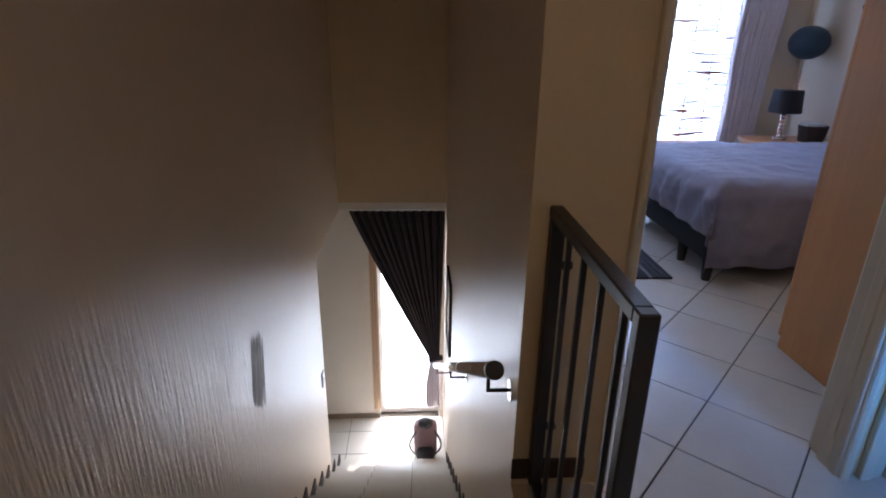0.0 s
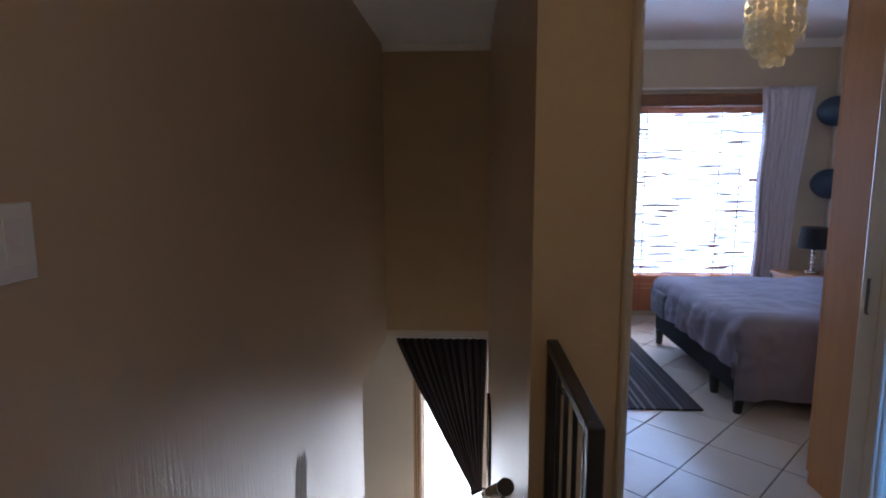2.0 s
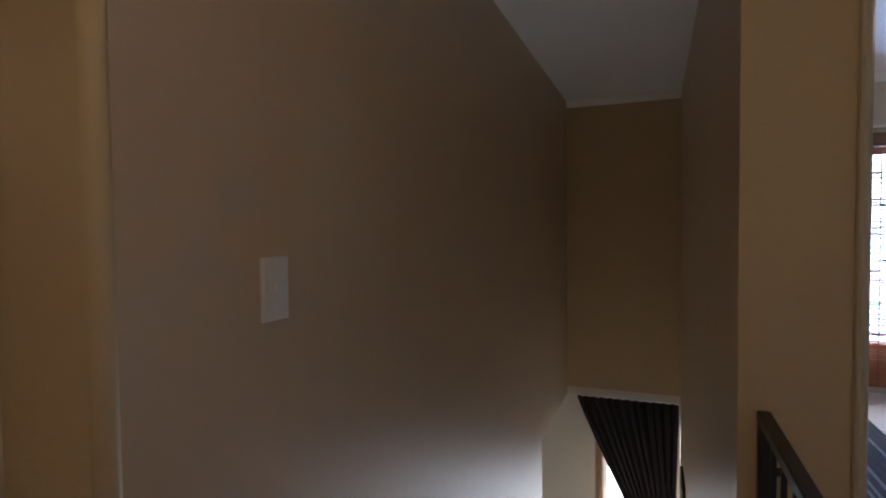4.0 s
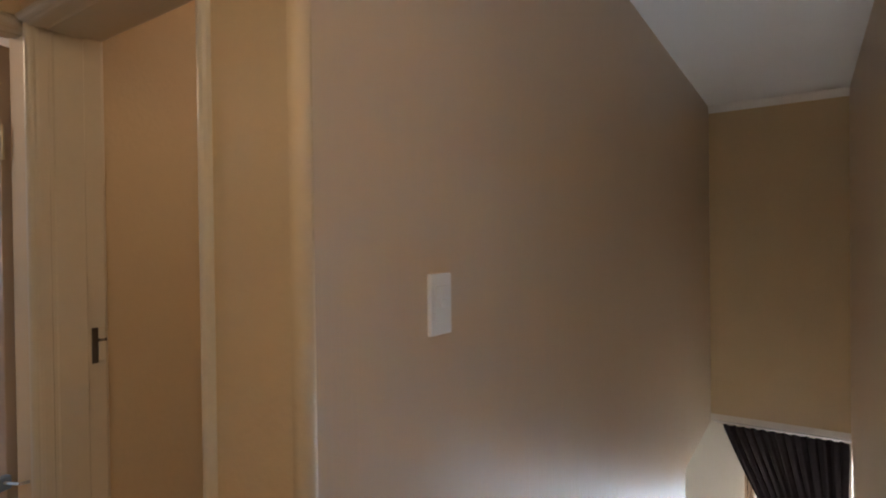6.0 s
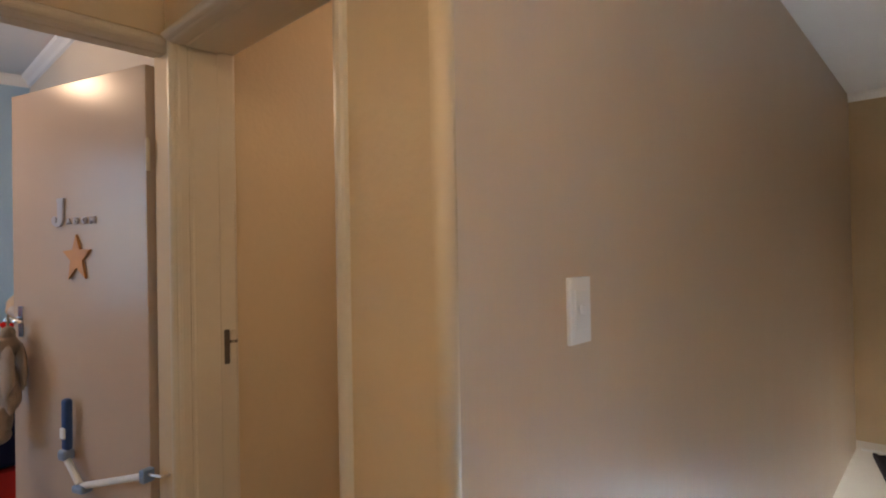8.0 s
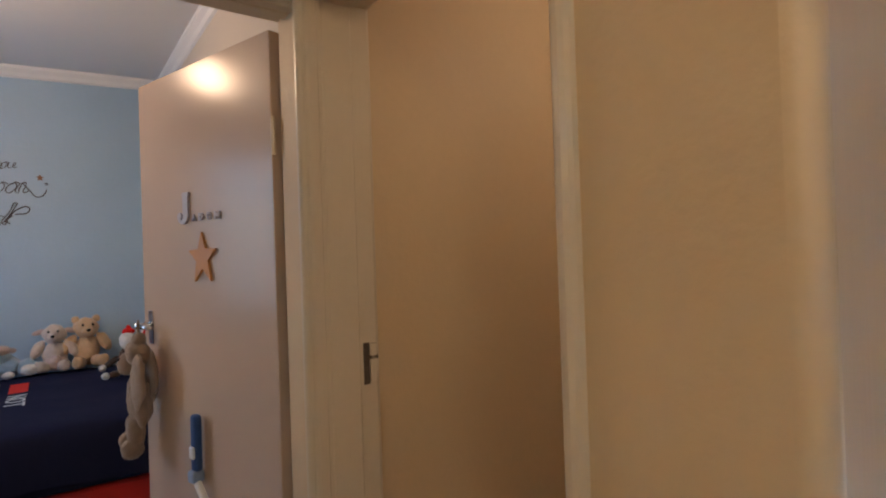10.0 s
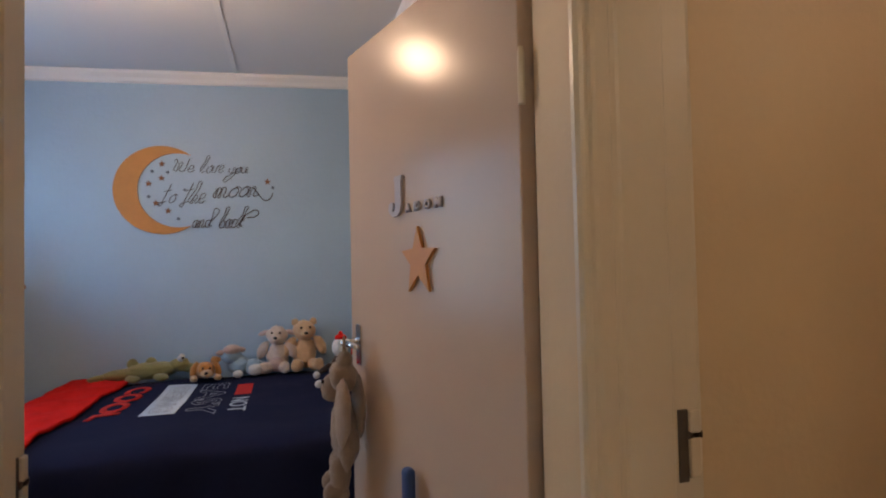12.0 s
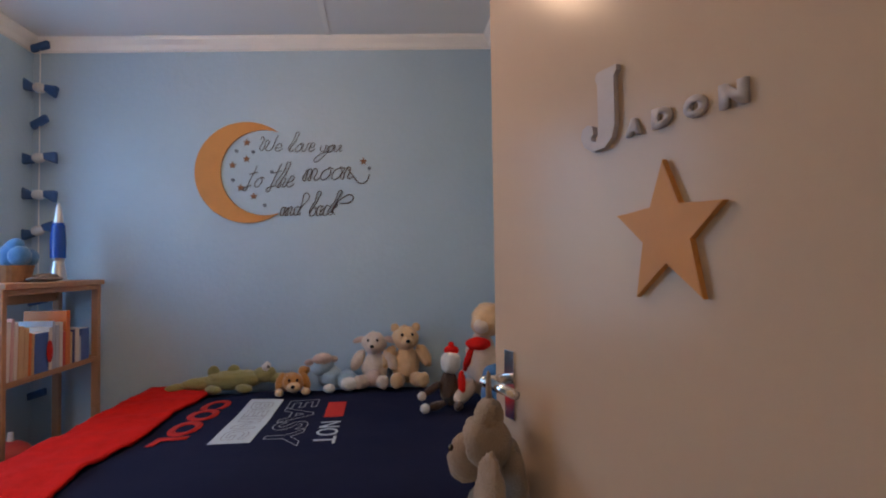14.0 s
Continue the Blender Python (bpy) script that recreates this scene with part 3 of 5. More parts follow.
pic = thing("picture_frame", "dark framed picture hung on the stair wall", "picture", (XR, 5.08, -0.90))
for r in ((-0.022, -0.002, -0.22, 0.22, -0.33, -0.30), (-0.022, -0.002, -0.22, 0.22, 0.30, 0.33), (-0.022, -0.002, -0.22, -0.19, -0.30, 0.30), (-0.022, -0.002, 0.19, 0.22, -0.30, 0.30)):
    bm = bmesh.new()
    box(bm, *r, 0.003)
    part("frame", bm, SKIRT, pic)
bm = bmesh.new()
box(bm, -0.010, -0.002, -0.19, 0.19, -0.30, 0.30)
part("print", bm, PLASTER_WHITE, pic, "pale print")

pack = thing("backpack", "small pink and black backpack standing on the tiles", "bag", (0.580, 5.33, LOW))
PACK_PINK = mat("pink_nylon", (0.22, 0.13, 0.14), 0.7, vary=0.2, scale=14, bump=0.3)
PACK_DARK = mat("black_nylon", (0.025, 0.022, 0.030), 0.6, vary=0.2, scale=14, bump=0.3)
bm = bmesh.new()
box(bm, -0.115, 0.115, -0.08, 0.08, 0.0, 0.42, 0.07, 4)
part("body", bm, PACK_PINK, pack, smooth=True)
bm = bmesh.new()
box(bm, -0.09, 0.09, -0.135, -0.06, 0.02, 0.17, 0.04, 3)
part("pocket", bm, PACK_DARK, pack, "black front pocket", True)
bm = bmesh.new()
ball(bm, (0, -0.02, 0.40), 0.075, 0.07, 0.055)
part("flap", bm, PACK_DARK, pack, "black top flap", True)
for sx in (-1, 1):
    bm = bmesh.new()
    pts = [Vector((sx * (0.07 + 0.085 * math.sin(math.pi * k / 8)), -0.05 - 0.03 * math.sin(math.pi * k / 8), 0.36 - 0.34 * k / 8)) for k in range(9)]
    for a, b in zip(pts, pts[1:]):
        rod(bm, a, b, 0.010, 8)
    part("strap", bm, PACK_DARK, pack, "black strap", True)

# ---- switches ----
def switch(at, rz, w, h, label):
    sw = thing("light_switch", label, "light switch", at, rz, "light switches")
    bm = bmesh.new()
    box(bm, -w / 2, w / 2, 0, 0.012, -h / 2, h / 2, 0.003, 2)
    part("plate", bm, WHITE, sw)
    bm = bmesh.new()
    box(bm, -w * 0.30, w * 0.30, 0.011, 0.0145, -h * 0.30, h * 0.30, 0.001)
    part("insert", bm, WHITE, sw)
    bm = bmesh.new()
    box(bm, -0.010, 0.010, 0.014, 0.020, -0.008, 0.012, 0.003, 2)
    part("rocker", bm, CORNICE, sw, "small rocker")
    return sw


switch((XL, 1.538, 1.249), -90, 0.088, 0.145, "white plastic light switch on the stair wall")
switch((XL, 4.56, -1.22), -90, 0.08, 0.12, "white plastic light switch at the foot of the stairs")
switch((-1.43, 2.40, 1.285), -90, 0.075, 0.120, "white plastic light switch on the inner room's wall")

# ---- bedroom ----
def drape(w, d, top, hangs, seed, nx=120, ny=100, fold=0.012, crease=0.0, fine=0.006):
    """A cover over a w x d bed top; hangs: how far it falls at x low, x high, y low, y high."""
    bm = bmesh.new()
    r = 0.05
    us = np.linspace(-hangs[0], w + hangs[1], nx)
    vs = np.linspace(-hangs[2], d + hangs[3], ny)
    g = []
    for u in us:
        row = []
        for v in vs:
            ox = -u if u < 0 else (u - w if u > w else 0)
            oy = -v if v < 0 else (v - d if v > d else 0)
            x, y = min(max(u, 0), w), min(max(v, 0), d)
            fall = max(ox, oy) + 0.25 * min(ox, oy)
            out = 0.022 * (1 - math.exp(-fall / 0.03)) if fall > 0 else 0
            nz = noise.noise(Vector((u * 3.1 + seed, v * 3.1, 0.3)))
            n2 = noise.noise(Vector((u * 9 + seed, v * 9, 4.3)))
            ridge = (1 - abs(noise.noise(Vector((u * 2.2 + v * 3.5 + seed, v * 6.5 - u * 2.6, 1.7))))) ** 6
            ridge += 0.6 * (1 - abs(noise.noise(Vector((u * 7.5 - v * 2.0, v * 4.0 + u * 3.0 + seed, 5.1))))) ** 8
            z = top - fall + (0.012 * nz + fine * n2 + 0.35 * crease * ridge if fall == 0 else 0)
            edge = min(x, w - x, y, d - y)
            if fall == 0:
                z -= 0.035 * math.exp(-edge / 0.05)
            else:
                z -= 0.035
                wav = fold * math.sin((u * 26 if oy > ox else v * 26) + 3 * nz) * min(1, fall / 0.12)
                out += wav + 1.3 * crease * ridge * min(1, fall / 0.05) + 0.02 * nz * min(1, fall / 0.2) + 0.06 * min(fall, 0.3)
                z += 0.03 * nz * min(1, fall / 0.2)
            if ox > 0:
                x += (-1 if u < 0 else 1) * out * (1 if ox >= oy else 0.7)
            if oy > 0:
                y += (-1 if v < 0 else 1) * out * (1 if oy >= ox else 0.7)
            row.append(bm.verts.new((x, y, z)))
        g.append(row)
    for a, b in zip(g, g[1:]):
        for j in range(ny - 1):
            bm.faces.new((a[j], b[j], b[j + 1], a[j + 1]))
    return bm


bed = thing("bed", "double bed with a grey lilac duvet on a black base", "bed", (2.13, 3.66, 0))
bm = bmesh.new()
box(bm, 0.0, 1.80, 0.0, 1.40, 0.115, 0.31, 0.02, 2)
part("base", bm, BASE_BLACK, bed)
bm = bmesh.new()
box(bm, 0.01, 1.80, 0.01, 1.39, 0.312, 0.50, 0.05, 3)
part("mattress", bm, BASE_BLACK, bed, "dark covered mattress")
for x, y in ((0.03, 0.03), (0.03, 0.34), (0.03, 1.36), (1.0, 0.03), (1.75, 0.03), (1.75, 1.36)):
    bm = bmesh.new()
    rod(bm, (x, y, 0), (x, y, 0.116), 0.024, 12, 0.034)
    part("leg", bm, IRON, bed)
part("duvet", drape(1.80, 1.40, 0.575, (0.25, 0.0, 0.43, 0.05), 2.0, crease=0.016), DUVET, bed, smooth=True)
bm = bmesh.new()
vs = ball(bm, (1.60, 0.42, 0.63), 0.20, 0.32, 0.085, 24, 14)
part("pillow", bm, LILAC, bed, "lilac pillow", True)
cov = thing("folded_throw", "black and white patterned throw hanging off the bed foot", "throw")
THROW = mat("patterned_throw", (0.16, 0.16, 0.19), 0.8, vary=0.8, scale=14, fine=60)
bm = bmesh.new()
box(bm, 2.070, 2.125, 4.72, 5.02, 0.27, 0.47, 0.025, 3)
part("cloth", bm, THROW, cov, smooth=True)

rug = thing("rug", "dark striped woven rug on the tiles", "rug", (1.20, 3.70, 0))
xs = np.linspace(0, 0.77, 41)
for i, (a, b) in enumerate(zip(xs, xs[1:])):
    bm = bmesh.new()
    box(bm, a, b, 0, 1.60, 0, 0.010 + 0.002 * (i % 2))
    part("stripe", bm, RUG_PALE if i in (8, 17, 20, 22, 25, 33) else RUG, rug)

ward = thing("wardrobe", "orange-brown veneered wardrobe against the wall", "wardrobe", (2.115, YB + 0.135, 0))
for nm, r in (("side_panel", (0, 0.018, 0, 0.635, 0, 2.38)), ("side_panel", (1.182, 1.20, 0, 0.635, 0, 2.38)), ("top", (0.018, 1.182, 0, 0.635, 2.36, 2.38)),
              ("back", (0.018, 1.182, 0, 0.01, 0.05, 2.36)), ("plinth", (0.018, 1.182, 0.02, 0.60, 0, 0.05))):
    bm = bmesh.new()
    box(bm, *r, 0.0015)
    part(nm, bm, PINE_DOOR, ward)
for k in range(2):
    bm = bmesh.new()
    box(bm, 0.002 + k * 0.599, 0.599 + k * 0.599, 0.637, 0.655, 0.055, 2.378, 0.002)
    d = part("door", bm, PINE_DOOR, ward)
    bm = bmesh.new()
    rod(bm, (0.03 + k * 1.13, 0.655, 1.40), (0.03 + k * 1.13, 0.680, 1.40), 0.012, 10)
    part("knob", bm, IRON, d, "dark knob")

win = thing("window_1", "dark timber window in the bedroom", "window", kind="structure")
for r in ((1.35, 1.41, 6.00, 6.06, 0.34, 2.02), (3.40, 3.46, 6.00, 6.06, 0.34, 2.02), (1.41, 3.40, 6.00, 6.06, 1.96, 2.02), (1.41, 3.40, 6.00, 6.06, 0.34, 0.40), (1.90, 1.95, 6.00, 6.06, 0.40, 1.96)):
    bm = bmesh.new()
    box(bm, *r, 0.003)
    part("window_frame", bm, PINE_DARK, win)
bm = bmesh.new()
box(bm, 1.41, 3.40, 6.028, 6.034, 0.40, 1.96)
part("pane", bm, GLASS, win).visible_shadow = False

blind = thing("reed_blind", "brown reed roll-up blind hanging over the bright window", "blind", (0, 5.885, 0))
bm = bmesh.new()
box(bm, 1.28, 3.50, -0.035, 0.040, 2.005, 2.115, 0.02, 3)
part("headrail", bm, PINE_DARK, blind, "dark red-brown rolled top")
rnd = random.Random(4)
z = 1.994
while z > 0.06:
    low = z < 0.40
    spans = [(1.30, 3.48)]
    r = 0.0062 if low else 0.0024
    if not low:
        dense = 0.55 if z > 1.90 else (0.42 if z < 1.35 else 0.32)
        x = 1.30 + rnd.uniform(-0.3, 0.2)
        while x < 3.4:
            e = x + rnd.uniform(0.08, 0.42)
            spans.append((max(1.30, x), min(3.48, max(e, 1.32))))
            x = e + rnd.uniform(0.4, 1.6) * 0.22 * (1 - dense) / dense
    for k, (a, b) in enumerate(spans):
        bm = bmesh.new()
        rr = r if k == 0 else rnd.choice((0.0028, 0.0038, 0.0048, 0.0060))
        rod(bm, (a, 0.004 * (k > 0), z + rnd.uniform(-0.003, 0.003)), (b, 0.004 * (k > 0), z + rnd.uniform(-0.003, 0.003)), rr, 6)
        part("reed", bm, REED, blind)
    z -= 0.0110 if not low else 0.0118
for x in (1.55, 2.25, 2.93, 3.12):
    bm = bmesh.new()
    rod(bm, (x, -0.008, 0.06), (x, -0.008, 2.0), 0.0045, 6)
    part("cord", bm, REED, blind)
boxes("curtain_track", [(1.2, 3.75, 5.87, 5.90, 2.155, 2.175)], WHITE, "white curtain track above the window", "curtain track", kind="")

lil = thing("bedroom_curtain", "pale lilac satin curtain drawn to the side of the window", "curtain")
bm = bmesh.new()
rows = [(2.165, 3.235, 3.71, 5.80, 0.010), (2.10, 3.24, 3.70, 5.80, 0.016), (2.02, 3.25, 3.68, 5.80, 0.03)]
rows += [(2.02 - 1.98 * k / 12, 3.25 + 0.01 * math.sin(k), 3.68 - 0.12 * math.sin(k / 12 * 2.0), 5.80, 0.034) for k in range(1, 13)]
curtain_sheet(bm, rows, 130, 9)
thicken(part("drape", bm, LILAC, lil, smooth=True))

lan = thing("lantern_garland", "string of dark blue round paper lanterns in the corner", "lantern", (3.79, 5.62, 0))
LANT = mat("blue_paper", (0.020, 0.050, 0.085), 0.6, vary=0.2, scale=9, bump=0.4, bump_scale=40, stretch=(0.3, 0.3, 4))
bm = bmesh.new()
rod(bm, (0, 0, 0.62), (0, 0, TOP - 0.002), 0.003, 6)
part("cord", bm, WHITE, lan, "white cord")
for z, r in ((1.925, 0.150), (1.294, 0.155)):
    bm = bmesh.new()
    vs = ball(bm, (0, 0, z), r, r, r * 0.86, 28, 22)
    for v in vs:
        d = Vector((v.co.x, v.co.y, 0))
        if d.length > 0.01:
            k = 1 + 0.012 * math.sin((v.co.z - z) / r * 30)
            v.co.x, v.co.y = v.co.x * k, v.co.y * k
    part("lantern", bm, LANT, lan, smooth=True)

ns = thing("nightstand", "orange-brown wooden nightstand with a lamp on it", "nightstand", (3.30, 5.15, 0))
for nm, r in (("top", (0, 0.62, 0, 0.42, 0.50, 0.53)), ("side", (0.02, 0.04, 0.02, 0.40, 0.05, 0.50)), ("side", (0.58, 0.60, 0.02, 0.40, 0.05, 0.50)),
              ("drawer", (0.045, 0.575, 0.005, 0.40, 0.32, 0.49)), ("shelf", (0.04, 0.58, 0.02, 0.40, 0.06, 0.09)), ("base", (0.03, 0.59, 0.03, 0.39, 0, 0.05))):
    bm = bmesh.new()
    box(bm, *r, 0.004)
    part(nm, bm, NIGHT_WOOD, ns)
tl = thing("table_lamp", "table lamp with a black drum shade and twisted glass base", "lamp", (3.55, 5.38, 0.53))
BLACK = mat("black_cloth_shade", (0.012, 0.013, 0.018), 0.8, vary=0.2, scale=30)
bm = bmesh.new()
rod(bm, (0, 0, 0.22), (0, 0, 0.40), 0.125, 28, 0.11)
part("shade", bm, BLACK, tl)
bm = bmesh.new()
rod(bm, (0, 0, 0), (0, 0, 0.018), 0.055, 20)
for k in range(6):
    ball(bm, (0, 0, 0.036 + 0.032 * k), 0.022, 0.022, 0.018, 14, 8)
part("base", bm, STEEL, tl, "chrome beaded stem", True)
pb = thing("bedside_basket", "dark woven basket holding papers", "basket", (3.75, 5.27, 0.53))
bm = bmesh.new()
rod(bm, (0, 0, 0), (0, 0, 0.13), 0.09, 20, 0.11)
part("basket", bm, SKIRT, pb)
bm = bmesh.new()
box(bm, -0.10, 0.06, -0.07, 0.05, 0.13, 0.155, 0.01, 2)
part("papers", bm, WHITE, pb, "white papers")

ch = thing("chandelier", "lit cream capiz shell chandelier hanging from the ceiling", "ceiling lamp", (2.365, 4.0, 0))
CAPIZ = mat("capiz_shell", (0.72, 0.62, 0.40), 0.35, vary=0.2, scale=20)
bm = bmesh.new()
rod(bm, (0, 0, 2.36), (0, 0, TOP), 0.006, 8)
rod(bm, (0, 0, TOP - 0.02), (0, 0, TOP), 0.05, 18)
part("flex", bm, WHITE, ch)
rnd = random.Random(9)
for tier, (rad, z0, n, cnt) in enumerate(((0.150, 2.36, 6, 20), (0.105, 2.34, 7, 14), (0.06, 2.32, 8, 8))):
    for i in range(cnt):
        a = 2 * math.pi * i / cnt + tier
        bm = bmesh.new()
        for k in range(n):
            c = Vector((rad * math.cos(a), rad * math.sin(a), z0 - 0.042 * k))
            m = Matrix.Translation(c) @ Matrix.Rotation(a + rnd.uniform(-0.5, 0.5), 4, "Z") @ Matrix.Rotation(radians(90) + rnd.uniform(-0.2, 0.2), 4, "Y")
            bmesh.ops.create_cone(bm, cap_ends=True, segments=10, radius1=0.023, radius2=0.023, depth=0.0015, matrix=m)
        part("shell_strand", bm, CAPIZ, ch)
bm = bmesh.new()
for k in range(32):
    a, b = 2 * math.pi * k / 32, 2 * math.pi * (k + 1) / 32
    rod(bm, (0.15 * math.cos(a), 0.15 * math.sin(a), 2.385), (0.15 * math.cos(b), 0.15 * math.sin(b), 2.385), 0.004, 6)
part("ring", bm, STEEL, ch)

# ---- child's room ----
BED_Z = 0.700
cbed = thing("childs_bed", "bed with a navy printed duvet and red valance", "bed", (KX + 0.02, -0.60, 0))
bm = bmesh.new()
box(bm, 0.02, 1.42, 0.02, 1.87, 0.06, 0.36, 0.01)
part("base", bm, RED_PRINT, cbed, "red valance")
for x, y in ((0.06, 0.06), (1.38, 0.06), (0.06, 1.83), (1.38, 1.83)):
    bm = bmesh.new()
    rod(bm, (x, y, 0), (x, y, 0.07), 0.03, 10)
    part("leg", bm, IRON, cbed)
bm = bmesh.new()
box(bm, 0.01, 1.43, 0.01, 1.88, 0.362, 0.64, 0.05, 3)
part("mattress", bm, NAVY, cbed)
part("duvet", drape(1.46, 1.88, BED_Z, (0.0, 0.24, 0.20, 0.0), 7.0, fold=0.006, fine=0.002), NAVY, cbed, smooth=True)

PZ = BED_Z


def lay_on_bed(ob, lift=0.003):
    """Lets a print follow the swell of the cover; its mesh is in the bed's own space."""
    for v in ob.data.vertices:
        u, w = v.co.x, v.co.y
        swell = 0.012 * noise.noise(Vector((u * 3.1 + 7.0, w * 3.1, 0.3))) + 0.002 * noise.noise(Vector((u * 9 + 7.0, w * 9, 4.3)))
        edge = min(u, 1.46 - u, w, 1.88 - w)
        v.co.z = BED_Z + swell - 0.035 * math.exp(-edge / 0.05) + lift + min(0.002, max(0.0, v.co.z - PZ))
    return ob


def bed_writing(body, x, y, w, h, material, turn=0.0, bold=0.0, lift=0.003):
    ob = place_letters("print", body, w, h, 0.001, Matrix(), material, "", "", bold=bold, parent=cbed)
    ob.data.transform(cbed.matrix_world.inverted() @ Matrix.Translation((x, y, PZ)) @ Matrix.Rotation(radians(turn), 4, "Z"))
    return lay_on_bed(ob, lift)


def bed_patch(x0, x1, y0, y1, material, label):
    bm = bmesh.new()
    bmesh.ops.create_grid(bm, x_segments=24, y_segments=8, size=0.5)
    for v in bm.verts:
        v.co = ((x0 + x1) / 2 + v.co.x * (x1 - x0), (y0 + y1) / 2 + v.co.y * (y1 - y0), PZ)
    bmesh.ops.transform(bm, matrix=cbed.matrix_world.inverted(), verts=bm.verts)
    return lay_on_bed(part("print", bm, material, cbed, label))


def outline_text(body, x, y, w, h, material, label, r=0.0022, lift=0.003):
    """Letters drawn as thin outlines."""
    me = letters(body, 1.0, 0.0, 0.0, 0.02)
    bm = bmesh.new()
    bm.from_mesh(me)
    bpy.data.meshes.remove(me)
    co = np.array([v.co[:] for v in bm.verts])
    lo, hi = co.min(0), co.max(0)
    out = bmesh.new()
    for e in bm.edges:
        if len(e.link_faces) == 1:
            a, b = [Vector((x + (v.co.x - lo[0]) / (hi[0] - lo[0]) * w, y + (v.co.y - lo[1]) / (hi[1] - lo[1]) * h, PZ + 0.001)) for v in e.verts]
            if (b - a).length > 1e-5:
                rod(out, a, b, r, 4)
    bm.free()
    bmesh.ops.transform(out, matrix=cbed.matrix_world.inverted(), verts=out.verts)
    lay_on_bed(part("print", out, material, cbed, label), lift)


bed_writing("COOL", -4.14, -0.185, 0.66, 0.125, RED_PRINT, -3, 0.045)
bed_patch(-4.14, -3.46, 0.010, 0.165, WHITE_PRINT, "pale printed rectangle")
outline_text("BEING", -4.06, 0.040, 0.56, 0.095, GREY_PRINT, "grey outlined letters", 0.0020, 0.0045)
outline_text("EASY", -4.10, 0.205, 0.69, 0.14, GREY_PRINT, "grey outlined letters")
bed_writing("NOT", -3.72, 0.395, 0.30, 0.085, WHITE_PRINT, bold=0.0)
bed_patch(-4.03, -3.80, 0.395, 0.48, RED_PRINT, "red printed square")

# red blanket over the foot of the bed
blanket = thing("red_blanket", "red fleece blanket spread over the end of the bed", "blanket")
bm = bmesh.new()
g = []
for i in range(60):
    s = i / 59
    x = KX + 0.03 + 1.47 * s
    row = []
    for j in range(26):
        q = j / 25
        yl, yr = -0.625 + 0.02 * math.sin(5 * s), -0.235 - 0.06 * s + 0.012 * math.sin(14 * s)
        y = yl + (yr - yl) * q
        zz = BED_Z + 0.026 + 0.016 * noise.noise(Vector((x * 7, y * 7, 1))) + 0.006 * noise.noise(Vector((x * 25, y * 25, 2)))
        xx = x
        if s > 0.93:
            zz -= 0.55 * (s - 0.93)
        if y < -0.58:
            zz -= 0.6 * (-0.58 - y)
        row.append(bm.verts.new((xx, y, zz)))
    g.append(row)
for a, b in zip(g, g[1:]):
    for j in range(25):
        bm.faces.new((a[j], b[j], b[j + 1], a[j + 1]))
thicken(part("cloth", bm, RED, blanket, smooth=True), 0.014)
bm = bmesh.new()
rnd = random.Random(3)
for j in range(34):
    y = -0.60 + 0.31 * j / 33
    p = Vector((KX + 1.49, y, BED_Z - 0.012))
    q = p + Vector((0.030 + rnd.uniform(0, 0.02), rnd.uniform(-0.01, 0.01), -0.055 + rnd.uniform(-0.02, 0.01)))
    rod(bm, p, q, 0.006, 5, 0.003)
part("fringe", bm, RED, blanket)

# moon, stars and lettering on the blue wall
WALL = Matrix(((0, 0, 1, 0), (1, 0, 0, 0), (0, 1, 0, 0), (0, 0, 0, 1)))


def on_wall(y, z, out=0.0005):
    return Matrix.Translation((KX + out, y, z)) @ WALL


bm = bmesh.new()
R1, R2, off = 0.281, 0.238, 0.094
ang = math.acos((R1 * R1 + off * off - R2 * R2) / (2 * R1 * off))
pts = [(R1 * math.cos(t), R1 * math.sin(t)) for t in np.linspace(ang, 2 * math.pi - ang, 44)]
a2 = math.atan2(pts[-1][1], pts[-1][0] - off) % (2 * math.pi)
b2 = math.atan2(pts[0][1], pts[0][0] - off) % (2 * math.pi)
inner = [(off + R2 * math.cos(t), R2 * math.sin(t)) for t in np.linspace(a2, b2, 44)][1:-1]
n = len(pts)
extr = pts + inner
lo = [bm.verts.new((x, y, 0)) for x, y in extr]
hi = [bm.verts.new((x, y, 0.012)) for x, y in extr]
ring_in = [n - 1] + list(range(n, n + len(inner))) + [0]
ring_out = list(range(n - 1, -1, -1))
for i in range(n - 1):
    o0, o1, i0, i1 = ring_out[i], ring_out[i + 1], ring_in[i], ring_in[i + 1]
    for vs, flip in ((hi, False), (lo, True)):
        f = [vs[o0], vs[o1], vs[i1], vs[i0]]
        f = list(dict.fromkeys(f))
        if len(f) > 2:
            bm.faces.new(f[::-1] if flip else f)
k = len(extr)
for i in range(k):
    bm.faces.new((lo[i], lo[(i + 1) % k], hi[(i + 1) % k], hi[i]))
bmesh.ops.recalc_face_normals(bm, faces=bm.faces)
moon = solid("wall_moon", bm, ORANGE, "orange-brown wooden crescent moon on the blue wall", "wall decoration")
moon.matrix_world = on_wall(-0.084, 1.884)
WSTAR = mat("brown_star_paint", (0.22, 0.10, 0.05), 0.6, vary=0.2)
DOT = mat("slate_dot_paint", (0.12, 0.16, 0.22), 0.6, vary=0.2)
for y, z, r in ((-0.088, 2.052, 0.020), (-0.090, 1.960, 0.020), (-0.165, 1.924, 0.020), (-0.122, 1.800, 0.020), (-0.052, 1.752, 0.020), (0.552, 1.950, 0.022)):
    bm = bmesh.new()
    extrude(bm, star_pts(r, 0.5, 90), 0.008)
    solid("wall_star", bm, WSTAR, "small brown wooden star on the blue wall", "wall decoration", group="stars round the moon").matrix_world = on_wall(y, z)
